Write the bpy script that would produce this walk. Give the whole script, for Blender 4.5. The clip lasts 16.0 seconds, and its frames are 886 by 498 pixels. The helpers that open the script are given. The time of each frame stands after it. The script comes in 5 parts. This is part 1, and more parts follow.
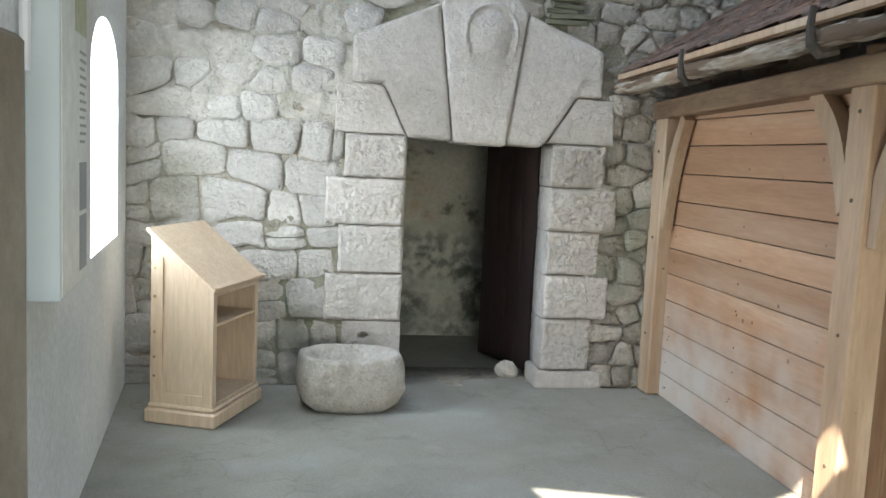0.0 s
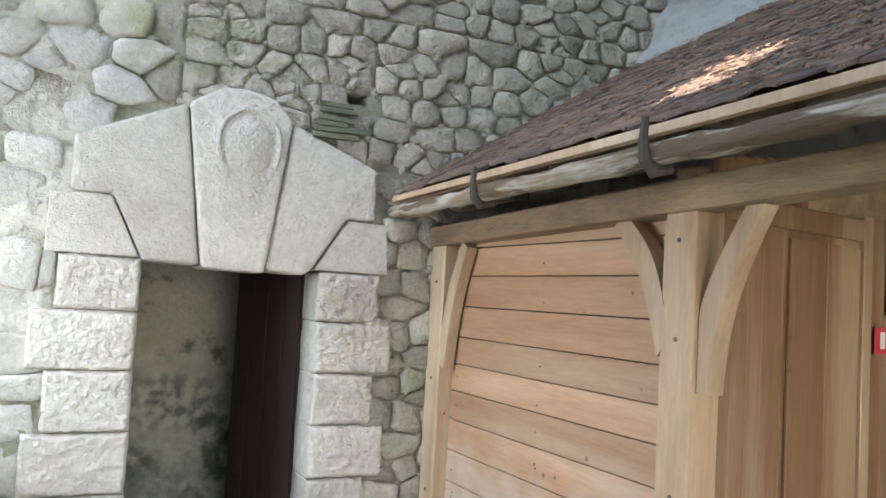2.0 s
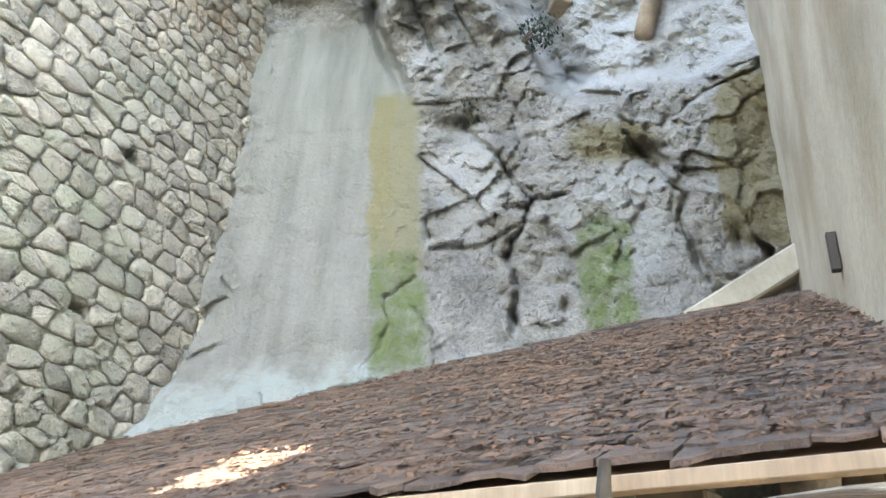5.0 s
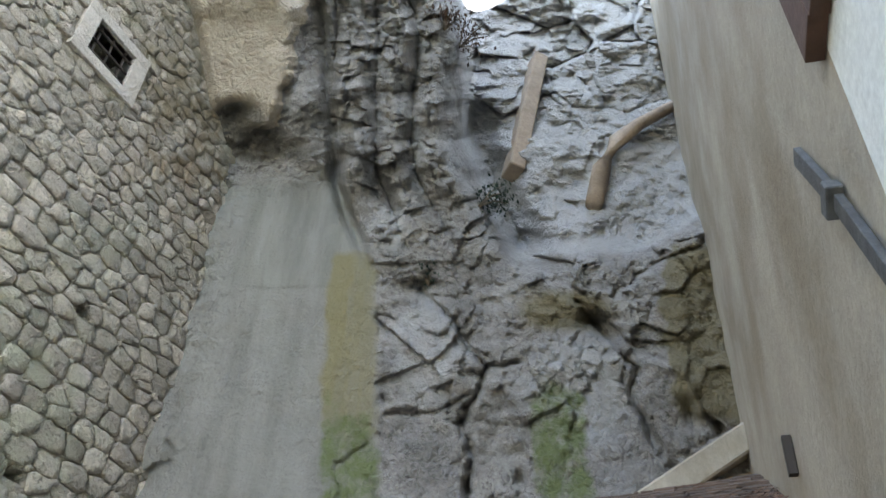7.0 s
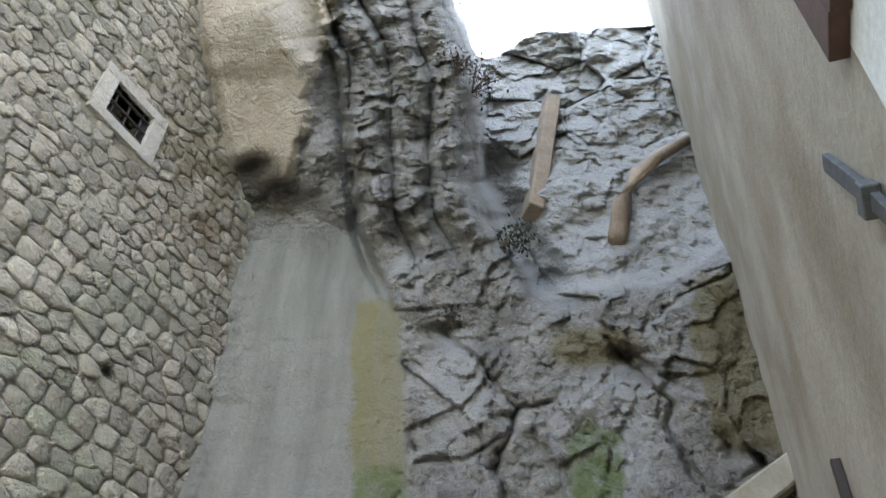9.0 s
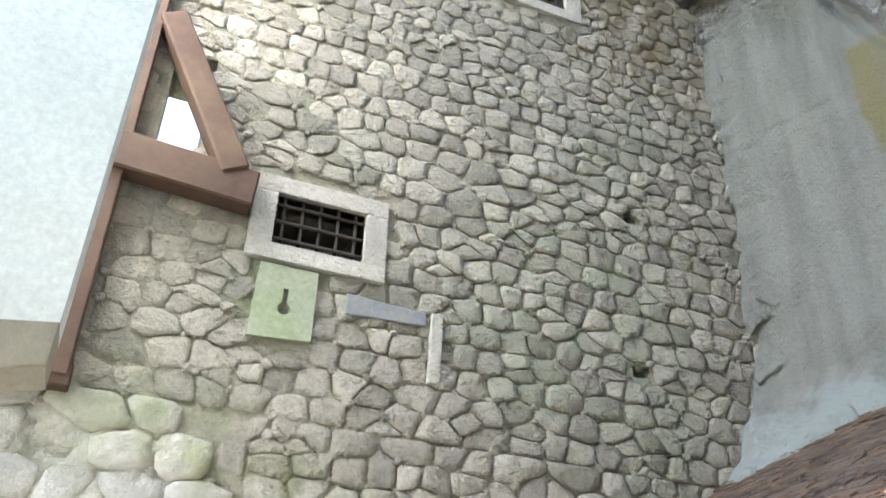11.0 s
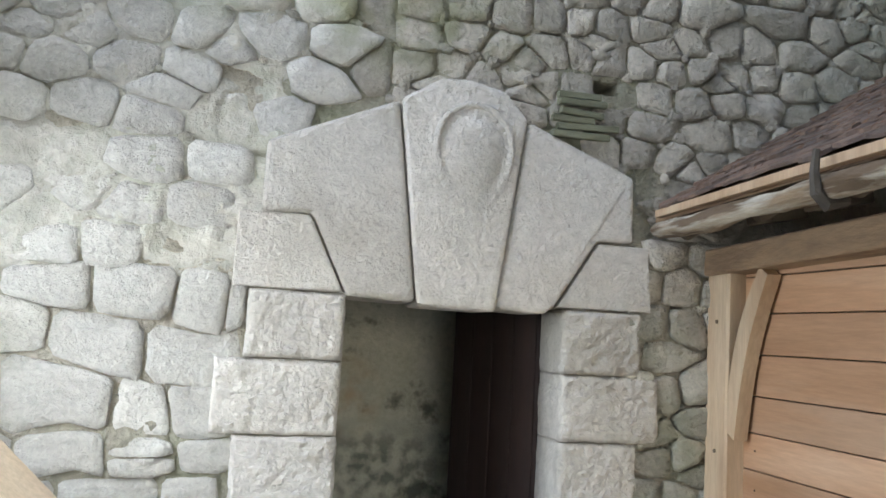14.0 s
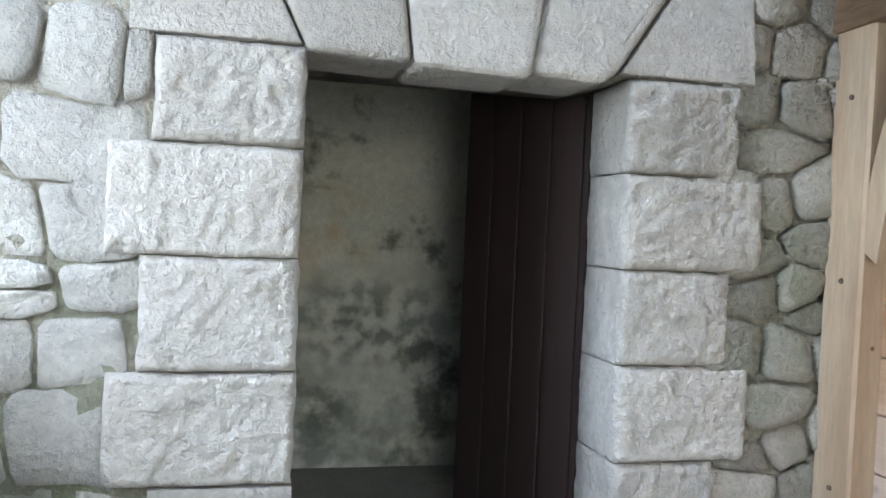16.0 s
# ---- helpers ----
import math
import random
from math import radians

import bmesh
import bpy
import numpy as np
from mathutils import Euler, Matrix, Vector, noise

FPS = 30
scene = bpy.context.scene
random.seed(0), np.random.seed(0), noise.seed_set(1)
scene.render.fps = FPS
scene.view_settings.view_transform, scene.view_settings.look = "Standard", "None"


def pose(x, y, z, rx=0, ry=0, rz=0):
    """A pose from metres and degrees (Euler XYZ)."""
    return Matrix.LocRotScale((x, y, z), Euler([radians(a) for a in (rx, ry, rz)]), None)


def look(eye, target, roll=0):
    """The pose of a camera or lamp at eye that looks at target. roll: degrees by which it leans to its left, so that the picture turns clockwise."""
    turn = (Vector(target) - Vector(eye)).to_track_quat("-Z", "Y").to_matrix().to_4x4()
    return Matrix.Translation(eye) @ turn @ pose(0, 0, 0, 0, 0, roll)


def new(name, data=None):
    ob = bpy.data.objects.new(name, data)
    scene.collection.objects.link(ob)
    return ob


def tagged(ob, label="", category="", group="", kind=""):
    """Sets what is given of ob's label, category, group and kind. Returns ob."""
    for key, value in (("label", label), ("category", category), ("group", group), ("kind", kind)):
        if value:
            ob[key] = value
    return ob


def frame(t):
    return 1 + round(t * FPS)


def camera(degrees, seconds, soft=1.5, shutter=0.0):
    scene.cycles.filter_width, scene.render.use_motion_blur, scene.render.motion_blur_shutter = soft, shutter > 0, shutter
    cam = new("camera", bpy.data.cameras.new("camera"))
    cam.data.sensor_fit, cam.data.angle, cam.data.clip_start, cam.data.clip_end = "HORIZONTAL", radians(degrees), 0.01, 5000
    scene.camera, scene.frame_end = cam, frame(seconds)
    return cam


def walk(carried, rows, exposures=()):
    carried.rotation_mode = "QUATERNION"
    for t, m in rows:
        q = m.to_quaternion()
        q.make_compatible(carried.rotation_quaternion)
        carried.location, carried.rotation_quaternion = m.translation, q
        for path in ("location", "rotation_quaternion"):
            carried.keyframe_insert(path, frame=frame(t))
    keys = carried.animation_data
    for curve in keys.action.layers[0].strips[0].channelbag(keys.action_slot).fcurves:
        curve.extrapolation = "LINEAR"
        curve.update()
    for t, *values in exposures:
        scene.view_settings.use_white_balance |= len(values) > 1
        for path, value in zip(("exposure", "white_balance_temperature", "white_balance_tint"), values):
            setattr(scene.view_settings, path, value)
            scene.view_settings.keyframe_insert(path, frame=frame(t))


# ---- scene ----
cam = camera(55.7, 16.0)
PATH = [
    (0, (0.083, 0.273, 1.871), (0.372, 2.24, 1.654), 2.7),
    (0.5, (0.071, 0.536, 1.842), (0.472, 2.489, 1.677), 2.8),
    (1, (0.102, 0.827, 1.828), (0.638, 2.751, 1.718), 3.1),
    (1.5, (0.166, 1.066, 1.848), (0.847, 2.946, 1.815), 3.2),
    (2, (0.15, 1.254, 1.869), (1.012, 3.054, 1.99), 3.2),
    (2.5, (0.164, 1.423, 1.883), (1.301, 3.04, 2.186), 3.1),
    (3, (0.275, 1.538, 1.907), (1.577, 2.976, 2.394), 3.3),
    (3.5, (0.283, 1.606, 1.931), (1.677, 2.878, 2.594), 3.6),
    (4, (0.267, 1.633, 1.952), (1.732, 2.739, 2.746), 3.9),
    (4.5, (0.268, 1.655, 1.965), (1.759, 2.619, 2.888), 4.1),
    (5, (0.296, 1.695, 2.003), (1.769, 2.561, 3.042), 4.4),
    (5.2, (0.278, 1.689, 2.013), (1.739, 2.526, 3.093), 4.7),
    (7.5, (-0.042, 1.763, 2.289), (1.308, 2.415, 3.613), 3.6),
    (8, (-0.031, 1.778, 2.284), (1.289, 2.416, 3.645), 3.6),
    (8.5, (0.036, 1.792, 2.26), (1.34, 2.423, 3.639), 3.2),
    (9, (0.093, 1.807, 2.231), (1.369, 2.493, 3.61), 2.4),
    (9.5, (0.078, 1.811, 2.274), (1.229, 2.834, 3.551), 2.4),
    (9.7, (0.052, 1.791, 2.295), (1.104, 2.97, 3.522), 2.1),
    (11.8, (0.113, 1.806, 2.082), (0.685, 3.522, 2.936), 2.7),
    (12, (0.126, 1.83, 2.065), (0.685, 3.591, 2.83), 2.8),
    (12.2, (0.12, 1.864, 2.051), (0.664, 3.668, 2.723), 3.2),
    (12.5, (0.12, 1.966, 2.029), (0.637, 3.822, 2.565), 3.0),
    (12.6, (0.114, 2.018, 2.025), (0.62, 3.888, 2.519), 2.9),
    (13, (0.063, 2.2, 1.976), (0.542, 4.104, 2.358), 3.1),
    (13.5, (0.139, 2.416, 1.902), (0.589, 4.345, 2.183), 3.1),
    (14, (0.235, 2.647, 1.843), (0.685, 4.585, 2.048), 3.1),
    (14.5, (0.268, 2.953, 1.721), (0.712, 4.897, 1.873), 2.9),
    (15, (0.38, 3.274, 1.657), (0.823, 5.223, 1.732), 3.0),
    (15.5, (0.506, 3.653, 1.581), (0.957, 5.602, 1.588), 2.8),
    (16, (0.562, 4.043, 1.457), (1.015, 5.989, 1.394), 2.5),
]
EXPOSE = [(0, 2.5, 6800, 11), (2, 2.98, 6800, 11), (3, 3.92, 6800, 10), (4.5, 4.15, 7400, 10), (5, 4.05, 7500, 10), (7.5, 2.95, 7550, 12), (9, 3.02, 7550, 12), (9.7, 3.4, 7500, 11), (12, 3.18, 7350, 11), (12.5, 2.95, 7200, 12), (13.5, 2.62, 7050, 12), (14.5, 2.68, 6650, 12), (15.5, 2.73, 6400, 11), (16, 2.78, 6200, 11)]
walk(cam, [(t, look(eye, target, roll)) for t, eye, target, roll in PATH], EXPOSE)

from mathutils.geometry import tessellate_polygon

# ---- world, sun, large lights ----
world = bpy.data.worlds.new("world")
scene.world = world
world.use_nodes = True
_wn = world.node_tree
_bg = _wn.nodes["Background"]
_sky = _wn.nodes.new("ShaderNodeTexSky")
_sky.sky_type = "NISHITA"
_sky.sun_disc = False
SUN_DIR = Vector((-0.3, -0.67, 0.68)).normalized()
_sky.sun_elevation = math.asin(SUN_DIR.z)
_sky.sun_rotation = math.atan2(SUN_DIR.x, SUN_DIR.y)
_wn.links.new(_sky.outputs[0], _bg.inputs[0])
_bg.inputs[1].default_value = 0.15
sun = new("sun", bpy.data.lights.new("sun", "SUN"))
sun.data.energy, sun.data.angle, sun.data.color = 5.0, radians(0.5), (1.0, 0.95, 0.88)
sun.matrix_world = look(SUN_DIR * 30, (0, 0, 0))

# sky light that stands in the openings, and one added fill lamp
def opening_light(name, eye, target, w, h, watts, color=(0.85, 0.93, 1.0)):
    la = bpy.data.lights.new(name, "AREA")
    la.shape, la.size, la.size_y, la.energy, la.color = "RECTANGLE", w, h, watts, color
    ob = new(name, la)
    ob.matrix_world = look(eye, target)
    return ob

opening_light("window_daylight", (-1.95, 5.7, 2.0), (1.0, 5.9, 0.6), 1.2, 1.2, 20, (0.76, 0.88, 1.0))
opening_light("sky_opening_daylight", (5.6, 3.0, 16.0), (6.3, 4.0, 9.0), 4.0, 3.0, 62, (0.52, 0.73, 1.0))
# fill lamp added to brighten the upper left stones
opening_light("upper_left_fill", (-1.3, 5.9, 7.6), (0.5, 6.96, 4.7), 1.2, 1.2, 22)
opening_light("passage_daylight", (1.0, -3.6, 1.9), (1.2, 5, 1.8), 3.4, 2.4, 20)

# ---- materials ----
def mat(name, a, b, scale=3.0, rough=0.85, bump=0.3, fine=40.0, c=None, cscale=0.8, stretch=(1, 1, 1), isl=0.0, obj=0.0, dist=0.02, metal=0.0, cpos=(0.5, 0.65), knots=0.0, cracks=0.0, crackmix=0.8, grain=0.4):
    """Two tones at one scale, a third tone in large patches, fine grain in the relief."""
    m = bpy.data.materials.new(name)
    m.use_nodes = True
    nt = m.node_tree
    N, L = nt.nodes, nt.links
    bs = N["Principled BSDF"]
    bs.inputs["Roughness"].default_value = rough
    bs.inputs["Metallic"].default_value = metal
    geo = N.new("ShaderNodeNewGeometry")
    mp = N.new("ShaderNodeMapping")
    mp.inputs["Scale"].default_value = stretch
    L.new(geo.outputs["Position"], mp.inputs[0])
    def noise_tex(sc, detail, r=0.6):
        n = N.new("ShaderNodeTexNoise")
        n.inputs["Scale"].default_value, n.inputs["Detail"].default_value, n.inputs["Roughness"].default_value = sc, detail, r
        L.new(mp.outputs[0], n.inputs["Vector"])
        return n
    def mix(f, x, y, kind="MIX"):
        mx = N.new("ShaderNodeMix")
        mx.data_type, mx.blend_type = "RGBA", kind
        for i, v in ((0, f), (6, x), (7, y)):
            if hasattr(v, "node"):
                L.new(v, mx.inputs[i])
            else:
                mx.inputs[i].default_value = v if i == 0 else (*v, 1)
        return mx.outputs[2]
    def ramp(src, lo, hi):
        r = N.new("ShaderNodeMapRange")
        r.inputs[1].default_value, r.inputs[2].default_value = lo, hi
        L.new(src, r.inputs[0])
        return r.outputs[0]
    n1, n2 = noise_tex(scale, 6), noise_tex(fine, 5, 0.7)
    col = mix(ramp(n1.outputs[0], 0.35, 0.65), a, b)
    if c:
        n3 = noise_tex(cscale, 4)
        col = mix(ramp(n3.outputs[0], *cpos), col, c)
    if knots:
        vo = N.new("ShaderNodeTexVoronoi")
        vo.inputs["Scale"].default_value = 3.4
        L.new(geo.outputs["Position"], vo.inputs["Vector"])
        col = mix(ramp(vo.outputs["Distance"], knots, knots * 0.55), col, (0.16, 0.075, 0.035))
    if cracks:
        warp = N.new("ShaderNodeMixRGB")
        warp.blend_type = "ADD"
        warp.inputs[0].default_value = 1.0
        L.new(geo.outputs["Position"], warp.inputs[1])
        L.new(n1.outputs["Color"], warp.inputs[2])
        for sc, wd in ((cracks, 0.012), (cracks * 2.7, 0.02)):
            vo = N.new("ShaderNodeTexVoronoi")
            vo.feature = "DISTANCE_TO_EDGE"
            vo.inputs["Scale"].default_value = sc
            L.new(warp.outputs[0], vo.inputs["Vector"])
            pres = ramp(noise_tex(sc * 0.6, 3).outputs[0], 0.46, 0.62)
            weight = N.new("ShaderNodeMath")
            weight.operation, weight.inputs[1].default_value = "MULTIPLY", crackmix
            L.new(pres, weight.inputs[0])
            pres = weight.outputs[0]
            line_ = N.new("ShaderNodeMath")
            line_.operation = "MULTIPLY"
            L.new(ramp(vo.outputs["Distance"], wd * 2.2, wd * 0.4), line_.inputs[0])
            L.new(pres, line_.inputs[1])
            col = mix(line_.outputs[0], col, tuple(0.25 * q for q in b))
    g = ramp(n2.outputs[0], 0.3, 0.75)
    col = mix(grain, col, mix(g, (0.4, 0.4, 0.4), (1.1, 1.1, 1.1)), "MULTIPLY")
    for amount, kind in ((isl, "isl"), (obj, "obj")):
        if amount:
            src = geo.outputs["Random Per Island"] if kind == "isl" else N.new("ShaderNodeObjectInfo").outputs["Random"]
            v = N.new("ShaderNodeMapRange")
            v.inputs[3].default_value, v.inputs[4].default_value = 1 - amount, 1 + amount * 0.5
            L.new(src, v.inputs[0])
            col = mix(1.0, col, v.outputs[0], "MULTIPLY")
    L.new(col, bs.inputs["Base Color"])
    bp = N.new("ShaderNodeBump")
    bp.inputs["Strength"].default_value, bp.inputs["Distance"].default_value = bump, dist
    add = N.new("ShaderNodeMath")
    L.new(n1.outputs[0], add.inputs[0])
    L.new(n2.outputs[0], add.inputs[1])
    L.new(add.outputs[0], bp.inputs["Height"])
    L.new(bp.outputs[0], bs.inputs["Normal"])
    return m

def plain(name, col, rough=0.5, metal=0.0):
    m = bpy.data.materials.new(name)
    m.use_nodes = True
    bs = m.node_tree.nodes["Principled BSDF"]
    bs.inputs["Base Color"].default_value = (*col, 1)
    bs.inputs["Roughness"].default_value, bs.inputs["Metallic"].default_value = rough, metal
    return m

M_RUBBLE = mat("rubble_stone", (0.68, 0.61, 0.52), (0.56, 0.505, 0.425), 9, 0.9, 1.0, 30, (0.49, 0.48, 0.385), 0.9, obj=0.3, cpos=(0.52, 0.72), dist=0.06, grain=0.42)
M_RUBBLE_FAR = mat("rubble_stone_far", (0.68, 0.61, 0.52), (0.56, 0.505, 0.425), 9, 0.9, 1.0, 30, (0.49, 0.48, 0.385), 0.9, isl=0.32, cpos=(0.52, 0.72), dist=0.06, grain=0.42)
M_BLOCK = mat("squared_block", (0.67, 0.635, 0.58), (0.57, 0.54, 0.49), 6, 0.9, 0.8, 30, (0.40, 0.38, 0.31), 1.2, obj=0.15, cpos=(0.55, 0.72), dist=0.05)
M_MORTAR = mat("old_mortar", (0.55, 0.495, 0.405), (0.40, 0.355, 0.285), 9, 0.95, 1.0, 35, (0.29, 0.31, 0.20), 0.7, dist=0.05, cpos=(0.52, 0.72))
M_RENDER = mat("flaked_render", (0.57, 0.535, 0.47), (0.46, 0.435, 0.375), 5, 0.95, 0.8, 14, (0.37, 0.37, 0.29), 1.0, dist=0.04, cpos=(0.5, 0.66))
M_ASHLAR = mat("dressed_limestone", (0.72, 0.665, 0.60), (0.63, 0.58, 0.52), 12, 0.92, 0.9, 30, (0.56, 0.515, 0.45), 1.2, obj=0.12, dist=0.045, grain=0.28)
M_WHITE = mat("white_plaster", (0.84, 0.86, 0.84), (0.79, 0.81, 0.79), 2, 0.9, 0.15, 30, (0.73, 0.75, 0.73), 0.7)
M_FLOOR = mat("dusty_concrete", (0.30, 0.29, 0.245), (0.22, 0.21, 0.175), 1.8, 0.8, 0.35, 55, (0.40, 0.395, 0.36), 0.9, dist=0.01, cracks=0.8, crackmix=0.22, cpos=(0.5, 0.75))
M_PINE = mat("pine_boards", (0.47, 0.265, 0.15), (0.385, 0.205, 0.108), 3, 0.55, 0.15, 18, (0.53, 0.345, 0.225), 0.8, stretch=(1, 0.25, 3), obj=0.2, dist=0.005, knots=0.07)
M_PINE_V = mat("pine_boards_upright", (0.285, 0.15, 0.078), (0.22, 0.112, 0.056), 3, 0.65, 0.15, 18, (0.38, 0.25, 0.15), 0.8, stretch=(3, 3, 0.25), obj=0.2, dist=0.005, knots=0.06)
M_PALEWOOD = mat("pale_planed_wood", (0.49, 0.335, 0.215), (0.40, 0.26, 0.16), 3, 0.6, 0.15, 20, (0.56, 0.42, 0.285), 0.8, stretch=(2.5, 2.5, 0.3), obj=0.12, dist=0.005, knots=0.04)
M_BEAM = mat("rough_beam", (0.42, 0.275, 0.16), (0.23, 0.145, 0.087), 2.2, 0.8, 0.7, 18, (0.54, 0.385, 0.235), 0.5, stretch=(2, 0.5, 2), dist=0.02, cpos=(0.5, 0.6), obj=0.2)
M_LOG = mat("weathered_log", (0.62, 0.56, 0.46), (0.30, 0.205, 0.12), 7, 0.9, 1.0, 26, (0.17, 0.11, 0.065), 4.0, stretch=(3, 0.3, 3), dist=0.03, cpos=(0.48, 0.56))
M_BARK = mat("bark_shingle", (0.25, 0.16, 0.115), (0.125, 0.085, 0.066), 9, 0.6, 1.0, 45, (0.26, 0.15, 0.10), 1.5, obj=0.4, isl=0.4, dist=0.03)
M_DARKWOOD = mat("dark_stained_door", (0.032, 0.014, 0.011), (0.020, 0.010, 0.008), 4, 0.75, 0.15, 20, stretch=(2, 2, 0.3), dist=0.004)
M_BROWN = mat("brown_timber", (0.12, 0.06, 0.04), (0.075, 0.038, 0.026), 4, 0.75, 0.35, 18, (0.17, 0.10, 0.065), 1.0, dist=0.01)
M_DAMP = mat("damp_plaster", (0.56, 0.535, 0.45), (0.43, 0.41, 0.325), 1.6, 0.9, 0.6, 22, (0.13, 0.13, 0.10), 3.2, cpos=(0.55, 0.66), dist=0.03)
M_CABINET = mat("light_pine", (0.66, 0.515, 0.365), (0.60, 0.445, 0.30), 2.5, 0.5, 0.08, 16, stretch=(2.5, 2.5, 0.3), dist=0.003, knots=0.03)
M_BASIN = mat("pitted_limestone", (0.77, 0.72, 0.635), (0.64, 0.585, 0.49), 12, 0.9, 1.0, 40, (0.40, 0.33, 0.24), 2.0, dist=0.04, cpos=(0.56, 0.7))
M_IRON = plain("rusted_iron", (0.05, 0.04, 0.035), 0.7, 0.4)
M_STRAP = mat("weathered_iron_strap", (0.12, 0.12, 0.12), (0.07, 0.07, 0.07), 8, 0.7, 0.4, 30)
M_SLOT_SHADE = plain("painted_slot_shade", (0.01, 0.01, 0.01), 0.9)
M_LEAF = mat("leaf_litter", (0.24, 0.12, 0.065), (0.13, 0.075, 0.045), 9, 0.9, 0.3, 40, isl=0.5)
M_METAL = plain("grey_painted_metal", (0.58, 0.63, 0.64), 0.45, 0.2)
M_PANEL = mat("printed_panel", (0.80, 0.82, 0.76), (0.76, 0.78, 0.72), 3, 0.35, 0.0, 10)
M_INK = plain("printed_ink", (0.30, 0.32, 0.32), 0.5)
M_RED = plain("red_sign", (0.55, 0.03, 0.05), 0.4)
M_SIGNWHITE = plain("white_sign", (0.75, 0.75, 0.75), 0.5)
M_OLDWOOD = mat("old_dark_wood", (0.16, 0.12, 0.08), (0.09, 0.065, 0.045), 6, 0.85, 0.6, 25)
M_HOOK = mat("dark_old_hook", (0.085, 0.07, 0.055), (0.05, 0.04, 0.032), 6, 0.85, 0.6, 25)
M_GREYWOOD = mat("bleached_wood", (0.34, 0.26, 0.20), (0.24, 0.175, 0.13), 4, 0.85, 0.5, 25)
M_SOIL = mat("soil_and_grass", (0.12, 0.12, 0.06), (0.07, 0.09, 0.04), 1.5, 0.95, 0.4, 20)

# rock: grey limestone; stains, washes and the recess's painted skylight follow named regions of the rock's own surface
def rock_material():
    m = mat("cave_rock", (0.36, 0.338, 0.322), (0.225, 0.211, 0.202), 2.6, 0.96, 0.9, 26, (0.17, 0.16, 0.15), 1.1, dist=0.05, cpos=(0.57, 0.75), cracks=3.0, crackmix=0.6, grain=0.5)
    nt = m.node_tree
    N, L = nt.nodes, nt.links
    bs = N["Principled BSDF"]
    base = bs.inputs["Base Color"].links[0].from_socket
    geo = N.new("ShaderNodeNewGeometry")
    def noise_tex(scale, stretch, detail=7):
        mp = N.new("ShaderNodeMapping")
        mp.inputs["Scale"].default_value = stretch
        L.new(geo.outputs["Position"], mp.inputs[0])
        n = N.new("ShaderNodeTexNoise")
        n.inputs["Scale"].default_value, n.inputs["Detail"].default_value, n.inputs["Roughness"].default_value = scale, detail, 0.65
        L.new(mp.outputs[0], n.inputs["Vector"])
        return n.outputs[0]
    def op(kind, x, y=0.0, clamp=False):
        n = N.new("ShaderNodeMath")
        n.operation, n.use_clamp = kind, clamp
        for k, v in enumerate((x, y)):
            if hasattr(v, "node"):
                L.new(v, n.inputs[k])
            else:
                n.inputs[k].default_value = v
        return n.outputs[0]
    def mix(f, x, y):
        mx = N.new("ShaderNodeMix")
        mx.data_type = "RGBA"
        for k, v in ((0, f), (6, x), (7, y)):
            if hasattr(v, "node"):
                L.new(v, mx.inputs[k])
            else:
                mx.inputs[k].default_value = v if k == 0 else (*v, 1)
        return mx.outputs[2]
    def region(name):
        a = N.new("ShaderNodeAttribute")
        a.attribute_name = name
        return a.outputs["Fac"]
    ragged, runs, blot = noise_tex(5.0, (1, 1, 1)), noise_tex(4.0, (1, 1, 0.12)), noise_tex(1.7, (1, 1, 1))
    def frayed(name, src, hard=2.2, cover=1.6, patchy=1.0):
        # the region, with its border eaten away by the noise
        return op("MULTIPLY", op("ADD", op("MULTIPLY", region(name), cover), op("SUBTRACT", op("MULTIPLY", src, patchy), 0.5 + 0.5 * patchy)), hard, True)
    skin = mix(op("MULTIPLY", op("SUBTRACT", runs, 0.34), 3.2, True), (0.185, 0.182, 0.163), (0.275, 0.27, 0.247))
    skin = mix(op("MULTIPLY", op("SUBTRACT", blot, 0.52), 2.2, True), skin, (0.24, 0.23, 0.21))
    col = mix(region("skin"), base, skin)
    # pale stone; over the recess it paints in light from the sky
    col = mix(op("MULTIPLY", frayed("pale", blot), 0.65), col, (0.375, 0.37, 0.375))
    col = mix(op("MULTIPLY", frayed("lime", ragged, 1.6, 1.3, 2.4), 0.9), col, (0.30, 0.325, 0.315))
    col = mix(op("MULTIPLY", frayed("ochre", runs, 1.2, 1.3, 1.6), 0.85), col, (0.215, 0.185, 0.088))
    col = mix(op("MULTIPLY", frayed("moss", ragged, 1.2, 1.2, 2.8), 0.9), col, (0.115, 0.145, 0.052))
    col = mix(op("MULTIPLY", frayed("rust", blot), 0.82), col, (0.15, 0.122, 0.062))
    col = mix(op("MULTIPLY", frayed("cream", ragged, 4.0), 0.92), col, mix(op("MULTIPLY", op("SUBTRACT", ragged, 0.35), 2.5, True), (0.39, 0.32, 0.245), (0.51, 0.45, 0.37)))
    # darker colour in the cavity by the stone wall and below it
    col = mix(op("MULTIPLY", frayed("corner_dark", ragged), 0.85), col, (0.09, 0.08, 0.065))
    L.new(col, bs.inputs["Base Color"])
    # broken facets in the relief, fading out on the smooth face
    bp = bs.inputs["Normal"].links[0].from_node
    height = bp.inputs["Height"].links[0].from_socket
    rough = op("SUBTRACT", 1.0, op("MULTIPLY", region("skin"), 0.92))
    for scale, amount in ((6.0, 0.6), (15.0, 0.4)):
        mp = N.new("ShaderNodeVectorMath")
        mp.operation = "ADD"
        nz = N.new("ShaderNodeTexNoise")
        nz.inputs["Scale"].default_value = scale * 0.5
        sc = N.new("ShaderNodeVectorMath")
        sc.operation = "SCALE"
        sc.inputs["Scale"].default_value = 1.2 / scale
